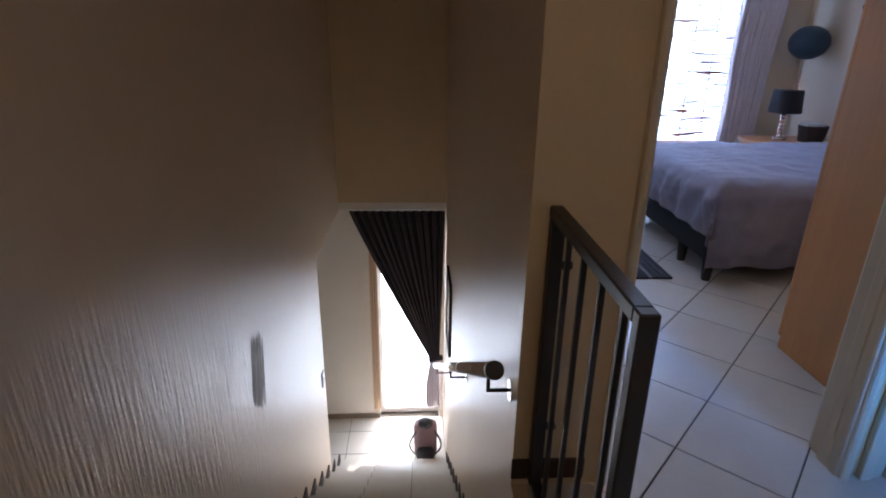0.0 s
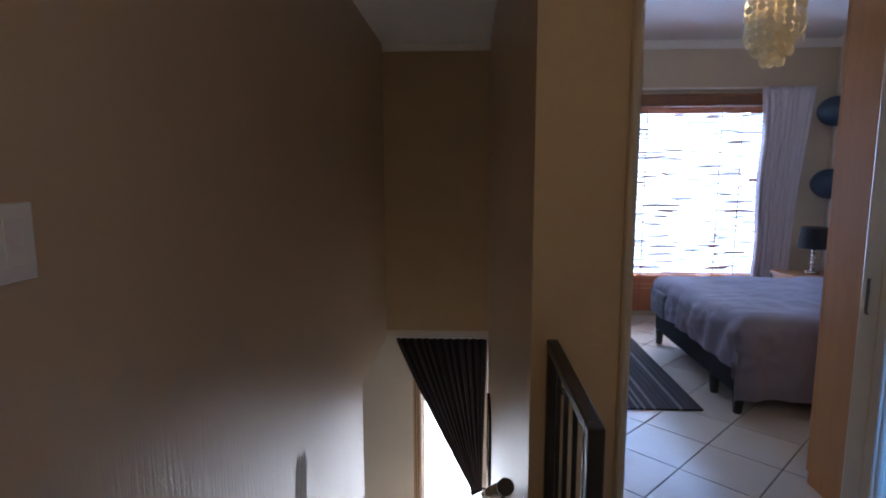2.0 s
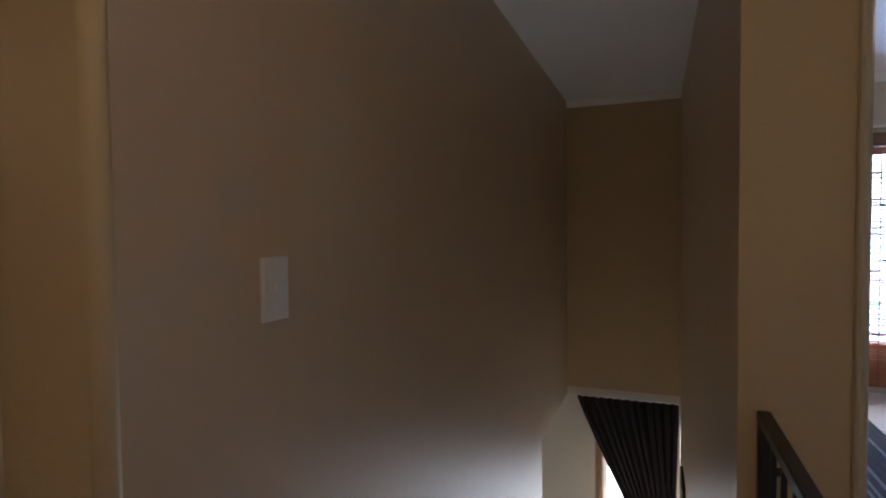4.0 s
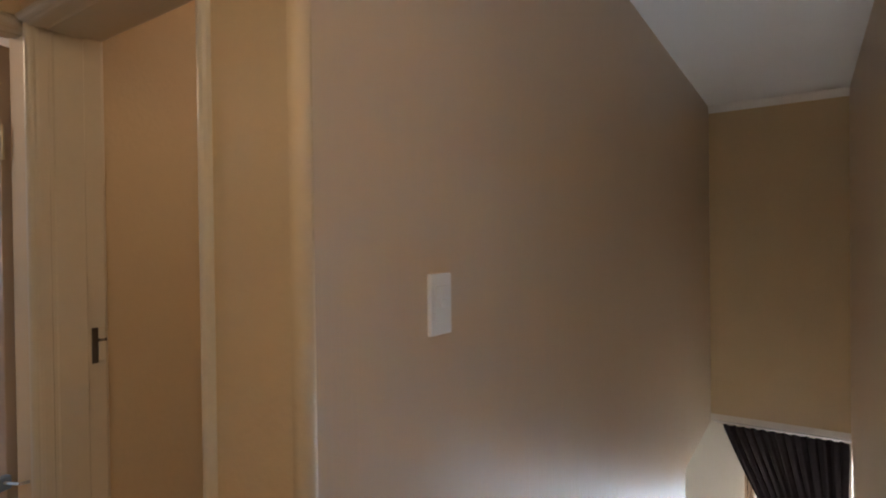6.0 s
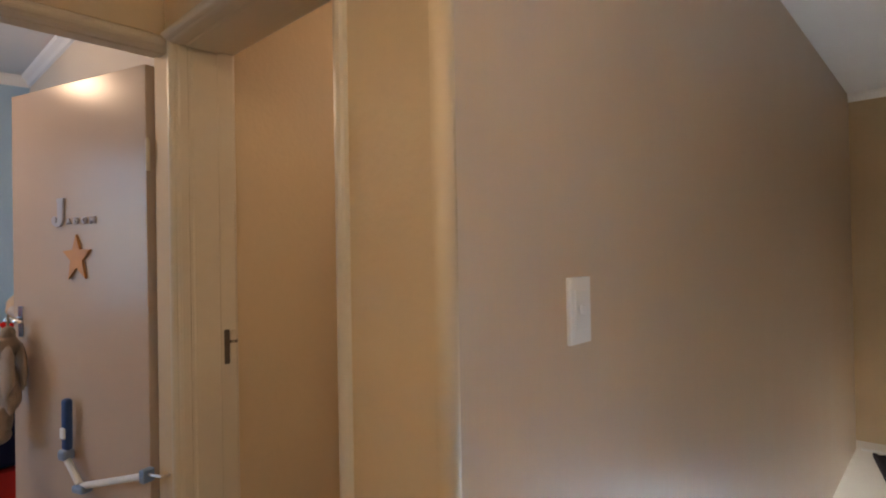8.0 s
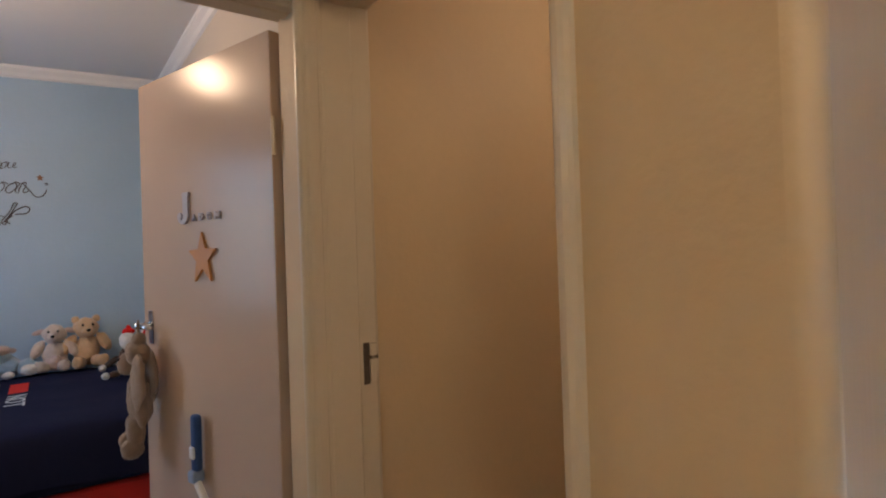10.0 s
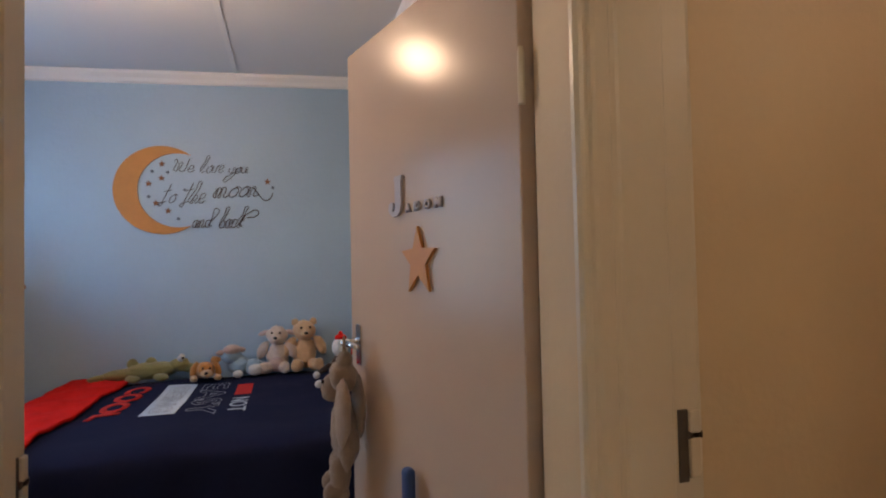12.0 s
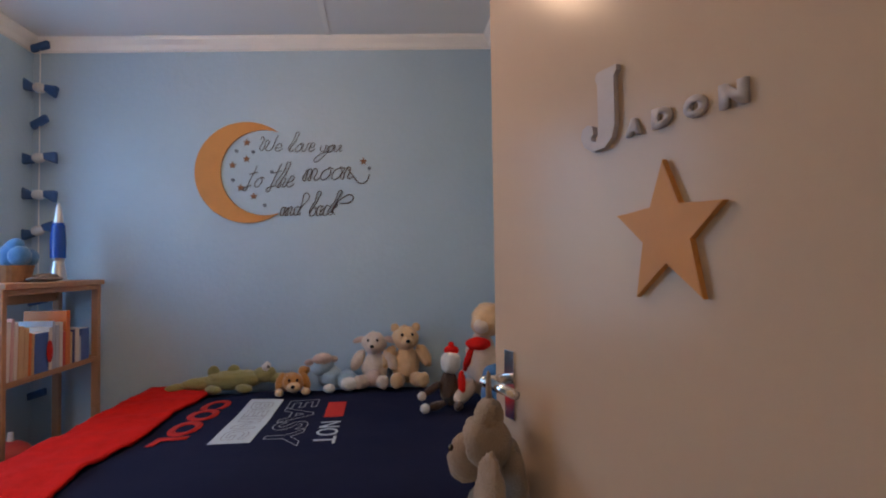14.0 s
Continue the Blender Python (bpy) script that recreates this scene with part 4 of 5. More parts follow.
for y, z in ((-0.145, 2.004), (-0.055, 2.000), (-0.165, 1.843), (0.006, 1.702), (0.045, 1.888), (0.585, 1.912)):
    bm = bmesh.new()
    bmesh.ops.create_cone(bm, cap_ends=True, segments=14, radius1=0.010, radius2=0.009, depth=0.008, matrix=Matrix.Translation((0, 0, 0.004)))
    solid("wall_dot", bm, DOT, "small slate-blue dot on the blue wall", "wall decoration", group="dots round the moon").matrix_world = on_wall(y, z)
SCRIPT = {
    "W": [[(0, .85), (.1, .98), (.2, .08), (.46, .75), (.5, .06), (.9, 1.05)]], "e": [[(0, .18), (.34, .3), (.26, .47), (.06, .28), (.12, .02), (.46, .12)]],
    "l": [[(0, .1), (.36, .78), (.32, 1.08), (.16, .7), (.1, .05), (.36, .12)]], "o": [[(.3, .45), (.05, .3), (.1, .02), (.34, .1), (.36, .38), (.26, .45), (.5, .4)]],
    "v": [[(0, .42), (.12, .02), (.38, .45), (.5, .42)]], "y": [[(0, .42), (.08, .1), (.3, .1), (.4, .45), (.2, -.45), (-.15, -.55), (-.15, -.35), (.5, .1)]],
    "u": [[(0, .42), (.06, .05), (.25, .06), (.38, .42), (.38, .05), (.55, .1)]], "t": [[(.3, 1.0), (.08, .15), (.0, -.15), (-.12, -.1), (.3, .1)], [(-.02, .62), (.46, .7)]],
    "h": [[(0, .05), (.34, .85), (.3, 1.05), (.12, .7), (.03, 0), (.2, .4), (.33, .35), (.3, .02), (.5, .1)]],
    "m": [[(0, .42), (.02, 0), (.05, .2), (.16, .45), (.22, .3), (.22, 0), (.25, .2), (.38, .45), (.46, .3), (.46, .02), (.66, .1)]], "n": [[(0, .42), (.02, 0), (.06, .22), (.2, .45), (.28, .3), (.28, .02), (.5, .1)]],
    "a": [[(.35, .4), (.15, .45), (.02, .15), (.15, 0), (.35, .4), (.33, .02), (.5, .1)]], "d": [[(.35, .4), (.12, .42), (.02, .12), (.16, 0), (.36, .4), (.6, 1.1), (.36, .02), (.52, .1)]],
    "b": [[(0, .1), (.34, .8), (.32, 1.1), (.14, .7), (.06, .05), (.25, 0), (.36, .3), (.2, .4), (.42, .35)]], "c": [[(.36, .38), (.2, .45), (.02, .2), (.12, 0), (.42, .1)]],
    "k": [[(0, .1), (.36, .85), (.36, 1.1), (.16, .7), (.06, 0), (.2, .4), (.36, .45), (.15, .22), (.44, 0)]]}


def script_word(body, y, z, w, unit, r):
    """A word in joined-up strokes on the blue wall, w wide, its baseline at z."""
    strokes, x = [], 0.0
    for c in body:
        wide = {"W": 0.92, "m": 0.66}.get(c, 0.48)
        strokes += [[(x + px, pz) for px, pz in st] for st in SCRIPT[c]]
        x += wide
    cu = bpy.data.curves.new("word", "CURVE")
    cu.dimensions, cu.bevel_depth, cu.bevel_resolution, cu.resolution_u = "3D", r * 0.74, 2, 6
    for st in strokes:
        sp = cu.splines.new("BEZIER")
        sp.bezier_points.add(len(st) - 1)
        for b, (px, pz) in zip(sp.bezier_points, st):
            b.co = (KX + 0.004, y + px / x * w + 0.30 * pz * unit, z + pz * unit + 0.05 * px / x * w)
            b.handle_left_type = b.handle_right_type = "AUTO"
    tmp = bpy.data.objects.new("word", cu)
    me = bpy.data.meshes.new_from_object(tmp)
    bpy.data.objects.remove(tmp)
    bpy.data.curves.remove(cu)
    me.materials.append(BROWN_INK)
    tagged(new("wall_word", me), "dark brown cut-out script word on the blue wall", "lettering", "words on the blue wall")


for body, y, z, w, unit, r in (("We", -0.035, 2.000, 0.140, 0.085, 0.0030), ("love", 0.135, 1.998, 0.145, 0.105, 0.0028), ("you", 0.305, 1.998, 0.120, 0.090, 0.0029),
                               ("to", -0.095, 1.800, 0.085, 0.120, 0.0031), ("the", 0.030, 1.798, 0.135, 0.135, 0.0031), ("moon", 0.220, 1.838, 0.270, 0.150, 0.0036),
                               ("and", 0.085, 1.642, 0.112, 0.110, 0.0033), ("back", 0.245, 1.640, 0.150, 0.125, 0.0033)):
    script_word(body, y, z, w, unit, r)


def swirl(pts, r=0.0032):
    cu = bpy.data.curves.new("flourish", "CURVE")
    cu.dimensions, cu.bevel_depth, cu.bevel_resolution, cu.resolution_u = "3D", r, 2, 6
    sp = cu.splines.new("BEZIER")
    sp.bezier_points.add(len(pts) - 1)
    for b, (y, z) in zip(sp.bezier_points, pts):
        b.co = (KX + 0.004, y, z)
        b.handle_left_type = b.handle_right_type = "AUTO"
    tmp = bpy.data.objects.new("flourish", cu)
    me = bpy.data.meshes.new_from_object(tmp)
    bpy.data.objects.remove(tmp)
    bpy.data.curves.remove(cu)
    me.materials.append(BROWN_INK)
    tagged(new("wall_flourish", me), "thin dark brown script flourish on the blue wall", "lettering", "words on the blue wall")


swirl([(0.46, 1.915), (0.50, 1.86), (0.535, 1.825), (0.57, 1.84), (0.585, 1.875)])
swirl([(0.37, 1.66), (0.43, 1.74), (0.49, 1.755), (0.485, 1.725), (0.42, 1.71)])

# bookshelf
SX0, SX1, SY0, SY1 = 0.075, 0.300, 0.0, 0.740
shelf = thing("bookshelf", "knotty pine bookshelf half full of books", "bookshelf", (KX, -1.160, 0))
for nm, r in (("post", (SX1 - 0.035, SX1, SY0, 0.028, 0, 1.280)), ("post", (SX0, SX0 + 0.035, SY0, 0.028, 0, 1.280)), ("post", (SX1 - 0.035, SX1, SY1 - 0.028, SY1, 0, 1.280)), ("post", (SX0, SX0 + 0.035, SY1 - 0.028, SY1, 0, 1.280)), ("side_rail", (SX0 + 0.035, SX1 - 0.035, SY1 - 0.026, SY1 - 0.004, 0.875, 0.915)), ("side_rail", (SX0 + 0.035, SX1 - 0.035, SY1 - 0.026, SY1 - 0.004, 0.470, 0.510)), ("top", (SX0, SX1 + 0.012, SY0 - 0.002, SY1 + 0.012, 1.280, 1.305)),
              ("shelf", (SX0, SX1 - 0.005, 0.028, SY1 - 0.028, 0.885, 0.910)), ("shelf", (SX0, SX1 - 0.005, 0.028, SY1 - 0.028, 0.480, 0.505)), ("shelf", (SX0, SX1 - 0.005, 0.028, SY1 - 0.028, 0.06, 0.085)),
              ("rail", (SX0, SX0 + 0.02, 0.028, SY1 - 0.028, 1.20, 1.28)), ("rail", (SX1 - 0.022, SX1, 0.028, SY1 - 0.028, 1.255, 1.280))):
    bm = bmesh.new()
    box(bm, *r, 0.003)
    part(nm, bm, PINE, shelf)
PAPER = mat("page_edges", (0.70, 0.66, 0.58), 0.8, vary=0.1, scale=60)


def book(y, t, h, col, lean=0.0, depth=0.19, back=0.295):
    b = thing("book", "%s book standing on the pine shelf" % col[0], "book", (KX + back, -1.160 + y, 0.911), 0, "books on the shelf")
    b.matrix_world = b.matrix_world @ Matrix.Rotation(radians(-lean), 4, "X")
    bm = bmesh.new()
    box(bm, -depth, 0, 0, t, 0, h, 0.0015)
    part("cover", bm, col[1], b)
    bm = bmesh.new()
    box(bm, -depth + 0.004, -0.006, 0.0025, t - 0.0025, 0.004, h + 0.0012)
    part("pages", bm, PAPER, b)
    return b


BOOKC = {n: (n, mat("cover_" + n, c, 0.45, vary=0.12, scale=18)) for n, c in (("white", (0.62, 0.60, 0.58)), ("tan", (0.52, 0.36, 0.20)), ("pink", (0.55, 0.36, 0.38)), ("blue", (0.05, 0.12, 0.36)),
                                                                            ("red", (0.50, 0.05, 0.04)), ("orange", (0.62, 0.16, 0.03)), ("pale-blue", (0.38, 0.44, 0.55)), ("navy", (0.03, 0.05, 0.16)))}
y = 0.032
for t, h, c, ln in ((0.012, 0.24, "white", 2), (0.010, 0.25, "pink", 2), (0.012, 0.235, "white", 2), (0.020, 0.215, "tan", 2), (0.016, 0.205, "tan", 2), (0.010, 0.18, "orange", 1), (0.008, 0.175, "tan", 1),
                    (0.058, 0.172, "blue", 0), (0.014, 0.19, "white", 0), (0.010, 0.215, "pale-blue", 0), (0.016, 0.195, "pale-blue", 0), (0.014, 0.205, "white", 0), (0.010, 0.16, "red", 0), (0.020, 0.255, "orange", 0),
                    (0.008, 0.15, "tan", 0), (0.010, 0.16, "navy", 0), (0.020, 0.165, "white", 0), (0.006, 0.12, "pale-blue", 0), (0.042, 0.155, "blue", 0)):
    book(y, t * 1.60, h, BOOKC[c], ln)
    y += t * 1.60 + 0.0055
bm = bmesh.new()
ball(bm, (KX + 0.300, -1.160 + 0.185, 0.995), 0.006, 0.022, 0.05, 12, 8)
solid("book_mark", bm, RED_PRINT, "red figure shape printed on a blue book", "print")

MET = mat("brushed_aluminium", (0.62, 0.60, 0.58), 0.3, 0.9, vary=0.06)
LAVA = mat("blue_lava_glass", (0.01, 0.060, 0.30), 0.15, vary=0.15, scale=20)
lava = thing("lava_lamp", "lava lamp with blue glass and metal base and cap", "lamp", (KX + 0.19, -0.925, 1.305))
for nm, m_, rows in (("base", MET, ((0, 0.062, 0.048), (0.055, 0.048, 0.038), (0.095, 0.038, 0.048))), ("globe", LAVA, ((0.110, 0.050, 0.052), (0.190, 0.052, 0.044), (0.270, 0.044, 0.034))), ("cap", MET, ((0.285, 0.034, 0.026), (0.330, 0.026, 0.016), (0.365, 0.016, 0.006)))):
    bm = bmesh.new()
    zs = [r[0] for r in rows] + [{"base": 0.110, "globe": 0.285, "cap": 0.385}[nm]]
    for (z0, ra, rb), z1 in zip(rows, zs[1:]):
        rod(bm, (0, 0, z0), (0, 0, z1), ra * 0.66, 24, rb * 0.66)
    part(nm, bm, m_, lava, smooth=False)
basket = thing("shelf_basket", "brown woven basket holding blue soft toys", "basket", (KX + 0.15, -1.045, 1.305))
WICK = mat("wicker", (0.26, 0.12, 0.05), 0.7, vary=0.4, scale=30, bump=1.0, bump_scale=70)
bm = bmesh.new()
rod(bm, (0, 0, 0), (0, 0, 0.075), 0.068, 22, 0.082)
part("bowl", bm, WICK, basket)
BLUE_FUR = mat("blue_fur", (0.05, 0.17, 0.36), 0.95, vary=0.25, scale=30, bump=0.9, bump_scale=220, sheen=0.3)
bm = bmesh.new()
for c, r in (((0.0, 0.0, 0.11), 0.062), ((0.05, -0.03, 0.115), 0.045), ((0.04, 0.045, 0.11), 0.042), ((0.02, -0.01, 0.16), 0.035), ((-0.02, 0.03, 0.15), 0.035)):
    ball(bm, c, r)
solid("blue_soft_toy", bm, BLUE_FUR, "blue plush toy lying in the basket", "soft toy", smooth=True).matrix_world = basket.matrix_world.copy()
bm = bmesh.new()
CAPM = mat("grey_felt", (0.20, 0.16, 0.15), 0.9, vary=0.15, scale=20)
ball(bm, (KX + 0.255, -0.995, 1.318), 0.045, 0.12, 0.013, 20, 8)
ball(bm, (KX + 0.240, -0.965, 1.330), 0.035, 0.08, 0.014, 18, 8)
solid("felt_cap", bm, CAPM, "flat grey felt cap lying on the bookshelf", "cap", smooth=True)

# lower compartment
ball_m = mat("red_rubber", (0.45, 0.03, 0.02), 0.4, vary=0.1)
toy = thing("toy_box", "round red lidded toy tin on the lower shelf", "toy", (KX + 0.20, -1.03, 0.505))
bm = bmesh.new()
ball(bm, (0, 0, 0.065), 0.085, 0.075, 0.065, 20, 12)
part("body", bm, ball_m, toy, smooth=True)
bm = bmesh.new()
rod(bm, (0, 0, 0.125), (0, 0, 0.165), 0.014, 12, 0.010)
part("neck", bm, WHITE, toy, "white neck")
bm = bmesh.new()
box(bm, 0.075, 0.088, -0.035, 0.035, 0.055, 0.075, 0.003)
part("label_bar", bm, WHITE, toy, "pale bar")
rnd = random.Random(8)
for k, (cy, c) in enumerate(((-0.90, "red"), (-0.855, "blue"), (-0.81, "navy"), (-0.77, "tan"), (-0.735, "red"))):
    bm = bmesh.new()
    box(bm, -0.03, 0.03, -0.022, 0.022, 0, 0.018, 0.004)
    box(bm, -0.016, 0.012, -0.018, 0.018, 0.016, 0.034, 0.006)
    tc = thing("toy_car", "small %s toy car on the lower shelf" % c, "toy car", (KX + 0.22, cy, 0.517), rnd.uniform(0, 180), "toy cars")
    part("body", bm, BOOKC[c][1], tc)
    for sx in (-0.018, 0.018):
        for sy in (-0.023, 0.023):
            bm = bmesh.new()
            rod(bm, (sx, sy - 0.003, -0.003), (sx, sy + 0.003, -0.003), 0.009, 10)
            part("wheel", bm, IRON, tc)

# the shelf and all on it stand with the back to the window wall, facing along y
TURN = Matrix.Translation((KX + 0.06, -0.82, 0)) @ Matrix.Rotation(radians(90), 4, "Z") @ Matrix.Translation((-KX - SX1, 1.160 - SY1, 0))
for ob in bpy.data.objects:
    if ob.parent is None and ob.name.split(".")[0] in ("bookshelf", "book", "book_mark", "lava_lamp", "shelf_basket", "blue_soft_toy", "felt_cap", "toy_box", "toy_car"):
        kind_of = ob.name.split(".")[0]
        along = 0.0 if kind_of in ("bookshelf", "book") else (0.12 if kind_of in ("book_mark", "felt_cap") else 0.637 * (ob.matrix_basis.translation.y + 1.160))
        along += {"lava_lamp": 0.17, "shelf_basket": 0.10, "blue_soft_toy": 0.10, "felt_cap": 0.06}.get(kind_of, 0.0)
        ob.matrix_basis = TURN @ Matrix.Translation((0, along, 0)) @ ob.matrix_basis

# garland of hats in the corner
gar = thing("hat_garland", "string of small blue and white fish-shaped ornaments in the corner", "garland", (KX + 0.070, -1.125, 0))
HAT_B, HAT_W = mat("hat_blue", (0.02, 0.07, 0.19), 0.6, vary=0.2, scale=20), mat("hat_white", (0.50, 0.50, 0.50), 0.6, vary=0.1)
bm = bmesh.new()
rod(bm, (0, 0, 1.0), (0, 0, TOP - 0.06), 0.0025, 6)
part("string", bm, WHITE, gar)
for z, tilt, both in ((2.535, 6, 0), (2.315, -14, 1), (2.135, 20, 0), (1.945, 2, 1), (1.752, -6, 1), (1.565, 15, 1), (1.20, 0, 0), (0.72, 5, 0)):
    m = Matrix.Translation((0, 0, z)) @ Matrix.Rotation(radians(tilt), 4, "X")
    w = 0.060 if both else 0.045
    for y0, y1 in (((0.022, 0.088), (-0.088, -0.022)) if both else ((-0.045, 0.045),)):
        bm = bmesh.new()
        box(bm, -0.016, 0.016, y0, y1, -0.030, 0.030, 0.010, 2)
        for v in bm.verts:
            q = min(1.0, abs(v.co.y) / 0.088)
            v.co.z = v.co.z * (0.55 + 0.6 * q * q) + 0.008 * math.sin(40 * v.co.y)
        bmesh.ops.transform(bm, matrix=m, verts=bm.verts)
        part("ornament", bm, HAT_B, gar, "dark blue ornament", True)
    if both:
        bm = bmesh.new()
        ball(bm, (0.004, 0, 0.0), 0.020, 0.036, 0.026)
        bmesh.ops.transform(bm, matrix=m, verts=bm.verts)
        part("ornament_middle", bm, HAT_W, gar, "white middle", True)


# ---- soft toys ----
def fur(name, c):
    return mat(name, c, 0.95, vary=0.18, scale=26, bump=1.0, bump_scale=260, sheen=0.35, spec=0.1)


FUR_TAN, FUR_CREAM, FUR_ORANGE = fur("tan_fur", (0.64, 0.43, 0.25)), fur("cream_fur", (0.62, 0.51, 0.43)), fur("ginger_fur", (0.50, 0.22, 0.06))
FUR_GREEN, FUR_PBLUE, FUR_GREY, FUR_BROWN = fur("olive_fur", (0.27, 0.25, 0.10)), fur("pale_blue_fur", (0.30, 0.42, 0.52)), fur("taupe_fur", (0.27, 0.20, 0.15)), fur("dark_brown_fur", (0.06, 0.035, 0.025))
FUR_EAR = fur("inner_ear_fur", (0.33, 0.24, 0.18))
FUR_WHITE, EYE, FUR_PINK = fur("white_fur", (0.66, 0.63, 0.60)), mat("bead_black", (0.006, 0.005, 0.005), 0.15), fur("pink_fur", (0.56, 0.42, 0.37))


def plush(name, label, at, rz, balls, mats, scale=1.0, turn=None):
    """A stuffed toy in one mesh. Its face looks along its own +x."""
    bm = bmesh.new()
    for row in balls:
        (x, y, z), (a, b, c), k = row[:3]
        small = max(a, b, c) < 0.016
        r = Matrix.Rotation(radians(row[3]), 4, row[4]) if len(row) > 3 else None
        before = len(bm.faces)
        vs = ball(bm, (x, y, z), a, b, c, 10 if small else 28, 6 if small else 20, r)
        if not small:
            for v in vs:
                v.co += (v.co - Vector((x, y, z))) * (0.13 * noise.noise(v.co * 28) + 0.10 * noise.noise(v.co * 90))
        bm.faces.ensure_lookup_table()
        for f in bm.faces[before:]:
            f.material_index = k
    me = mesh(name, bm, mats[0], True)
    for m_ in mats[1:]:
        me.materials.append(m_)
    ob = tagged(new(name, me), label, "soft toy", "soft toys")
    ob.matrix_world = pose(*at, 0, 0, rz) @ (turn or Matrix()) @ Matrix.Diagonal((scale, scale, scale, 1))
    return ob


SIT = [((0, 0, 0.095), (0.060, 0.066, 0.090), 0), ((0.015, 0, 0.225), (0.058, 0.064, 0.060), 0), ((0.062, 0, 0.208), (0.030, 0.032, 0.026), 0),
       ((0.020, 0.088, 0.135), (0.028, 0.030, 0.062), 0, 28, "X"), ((0.020, -0.088, 0.135), (0.028, 0.030, 0.062), 0, -28, "X"),
       ((0.075, 0.048, 0.034), (0.066, 0.034, 0.033), 0, 18, "Z"), ((0.075, -0.048, 0.034), (0.066, 0.034, 0.033), 0, -18, "Z"),
       ((0.130, 0.062, 0.042), (0.018, 0.030, 0.036), 0), ((0.130, -0.062, 0.042), (0.018, 0.030, 0.036), 0),
       ((0.091, 0, 0.216), (0.009, 0.012, 0.009), 1), ((0.066, 0.024, 0.245), (0.007, 0.007, 0.008), 1), ((0.066, -0.024, 0.245), (0.007, 0.007, 0.008), 1)]
TB = BED_Z + 0.012
plush("teddy_bear", "tan plush teddy bear sitting against the blue wall", (-4.36, 0.775, TB), 6, SIT + [((0.0, 0.052, 0.272), (0.012, 0.022, 0.022), 0), ((0.0, -0.052, 0.272), (0.012, 0.022, 0.022), 0)], [FUR_TAN, EYE], 1.12)
plush("plush_lamb", "cream plush lamb sitting beside the teddy bear", (-4.35, 0.608, TB), -8, SIT + [((0.0, 0.082, 0.240), (0.014, 0.036, 0.016), 2, -18, "X"), ((0.0, -0.082, 0.240), (0.014, 0.036, 0.016), 2, 18, "X"), ((0.06, 0, 0.05), (0.035, 0.045, 0.045), 2)], [FUR_CREAM, EYE, FUR_PINK], 1.02)
plush("plush_sheep", "pale blue plush sheep slumped on the bed", (-4.31, 0.375, TB), 25, [((0, 0, 0.055), (0.075, 0.060, 0.056), 0), ((0.05, 0.065, 0.045), (0.070, 0.055, 0.046), 0), ((0.0, -0.045, 0.115), (0.050, 0.058, 0.045), 0), ((0.02, -0.050, 0.155), (0.038, 0.048, 0.028), 2),
      ((0.0, 0.012, 0.145), (0.012, 0.028, 0.016), 2), ((0.0, -0.108, 0.140), (0.012, 0.026, 0.016), 2), ((0.11, 0.055, 0.034), (0.040, 0.042, 0.034), 1), ((0.09, -0.04, 0.02), (0.03, 0.03, 0.02), 1)], [FUR_PBLUE, FUR_WHITE, FUR_PINK], 1.05)
plush("plush_dog", "ginger plush puppy lying on the bed", (-4.24, 0.190, TB), 5, [((-0.05, -0.02, 0.045), (0.085, 0.060, 0.046), 0), ((0.045, 0.005, 0.062), (0.050, 0.052, 0.048), 0), ((0.090, 0.010, 0.045), (0.030, 0.034, 0.026), 2), ((0.02, 0.065, 0.060), (0.020, 0.022, 0.045), 0, 20, "X"), ((0.02, -0.060, 0.060), (0.020, 0.022, 0.045), 0, -20, "X"),
      ((-0.03, 0.055, 0.105), (0.03, 0.03, 0.025), 0), ((0.118, 0.010, 0.052), (0.009, 0.012, 0.009), 1), ((0.088, 0.028, 0.078), (0.007, 0.007, 0.009), 1), ((0.088, -0.010, 0.078), (0.007, 0.007, 0.009), 1), ((0.07, -0.06, 0.018), (0.04, 0.022, 0.018), 2), ((0.07, 0.07, 0.018), (0.04, 0.022, 0.018), 2)], [FUR_ORANGE, EYE, FUR_TAN], 1.0)
plush("plush_crocodile", "long olive green plush crocodile lying along the wall", (-4.34, -0.13, TB), 96, [((0, 0, 0.055), (0.150, 0.055, 0.052), 0), ((0.155, 0.005, 0.075), (0.060, 0.045, 0.042), 0), ((0.225, 0.0, 0.055), (0.070, 0.034, 0.026), 0), ((-0.16, 0.01, 0.040), (0.100, 0.036, 0.034), 0), ((-0.26, 0.02, 0.026), (0.080, 0.022, 0.022), 0, 8, "Z"),
      ((0.165, 0.030, 0.118), (0.020, 0.018, 0.020), 2), ((0.165, -0.030, 0.118), (0.020, 0.018, 0.020), 2), ((0.178, -0.042, 0.122), (0.008, 0.008, 0.008), 1), ((0.06, -0.075, 0.022), (0.050, 0.026, 0.022), 0, -30, "Z"), ((-0.09, -0.070, 0.022), (0.050, 0.026, 0.022), 0, -30, "Z"), ((-0.10, 0.0, 0.105), (0.03, 0.012, 0.03), 0), ((0.0, 0.0, 0.110), (0.03, 0.012, 0.025), 0)], [FUR_GREEN, EYE, FUR_WHITE], 1.0)
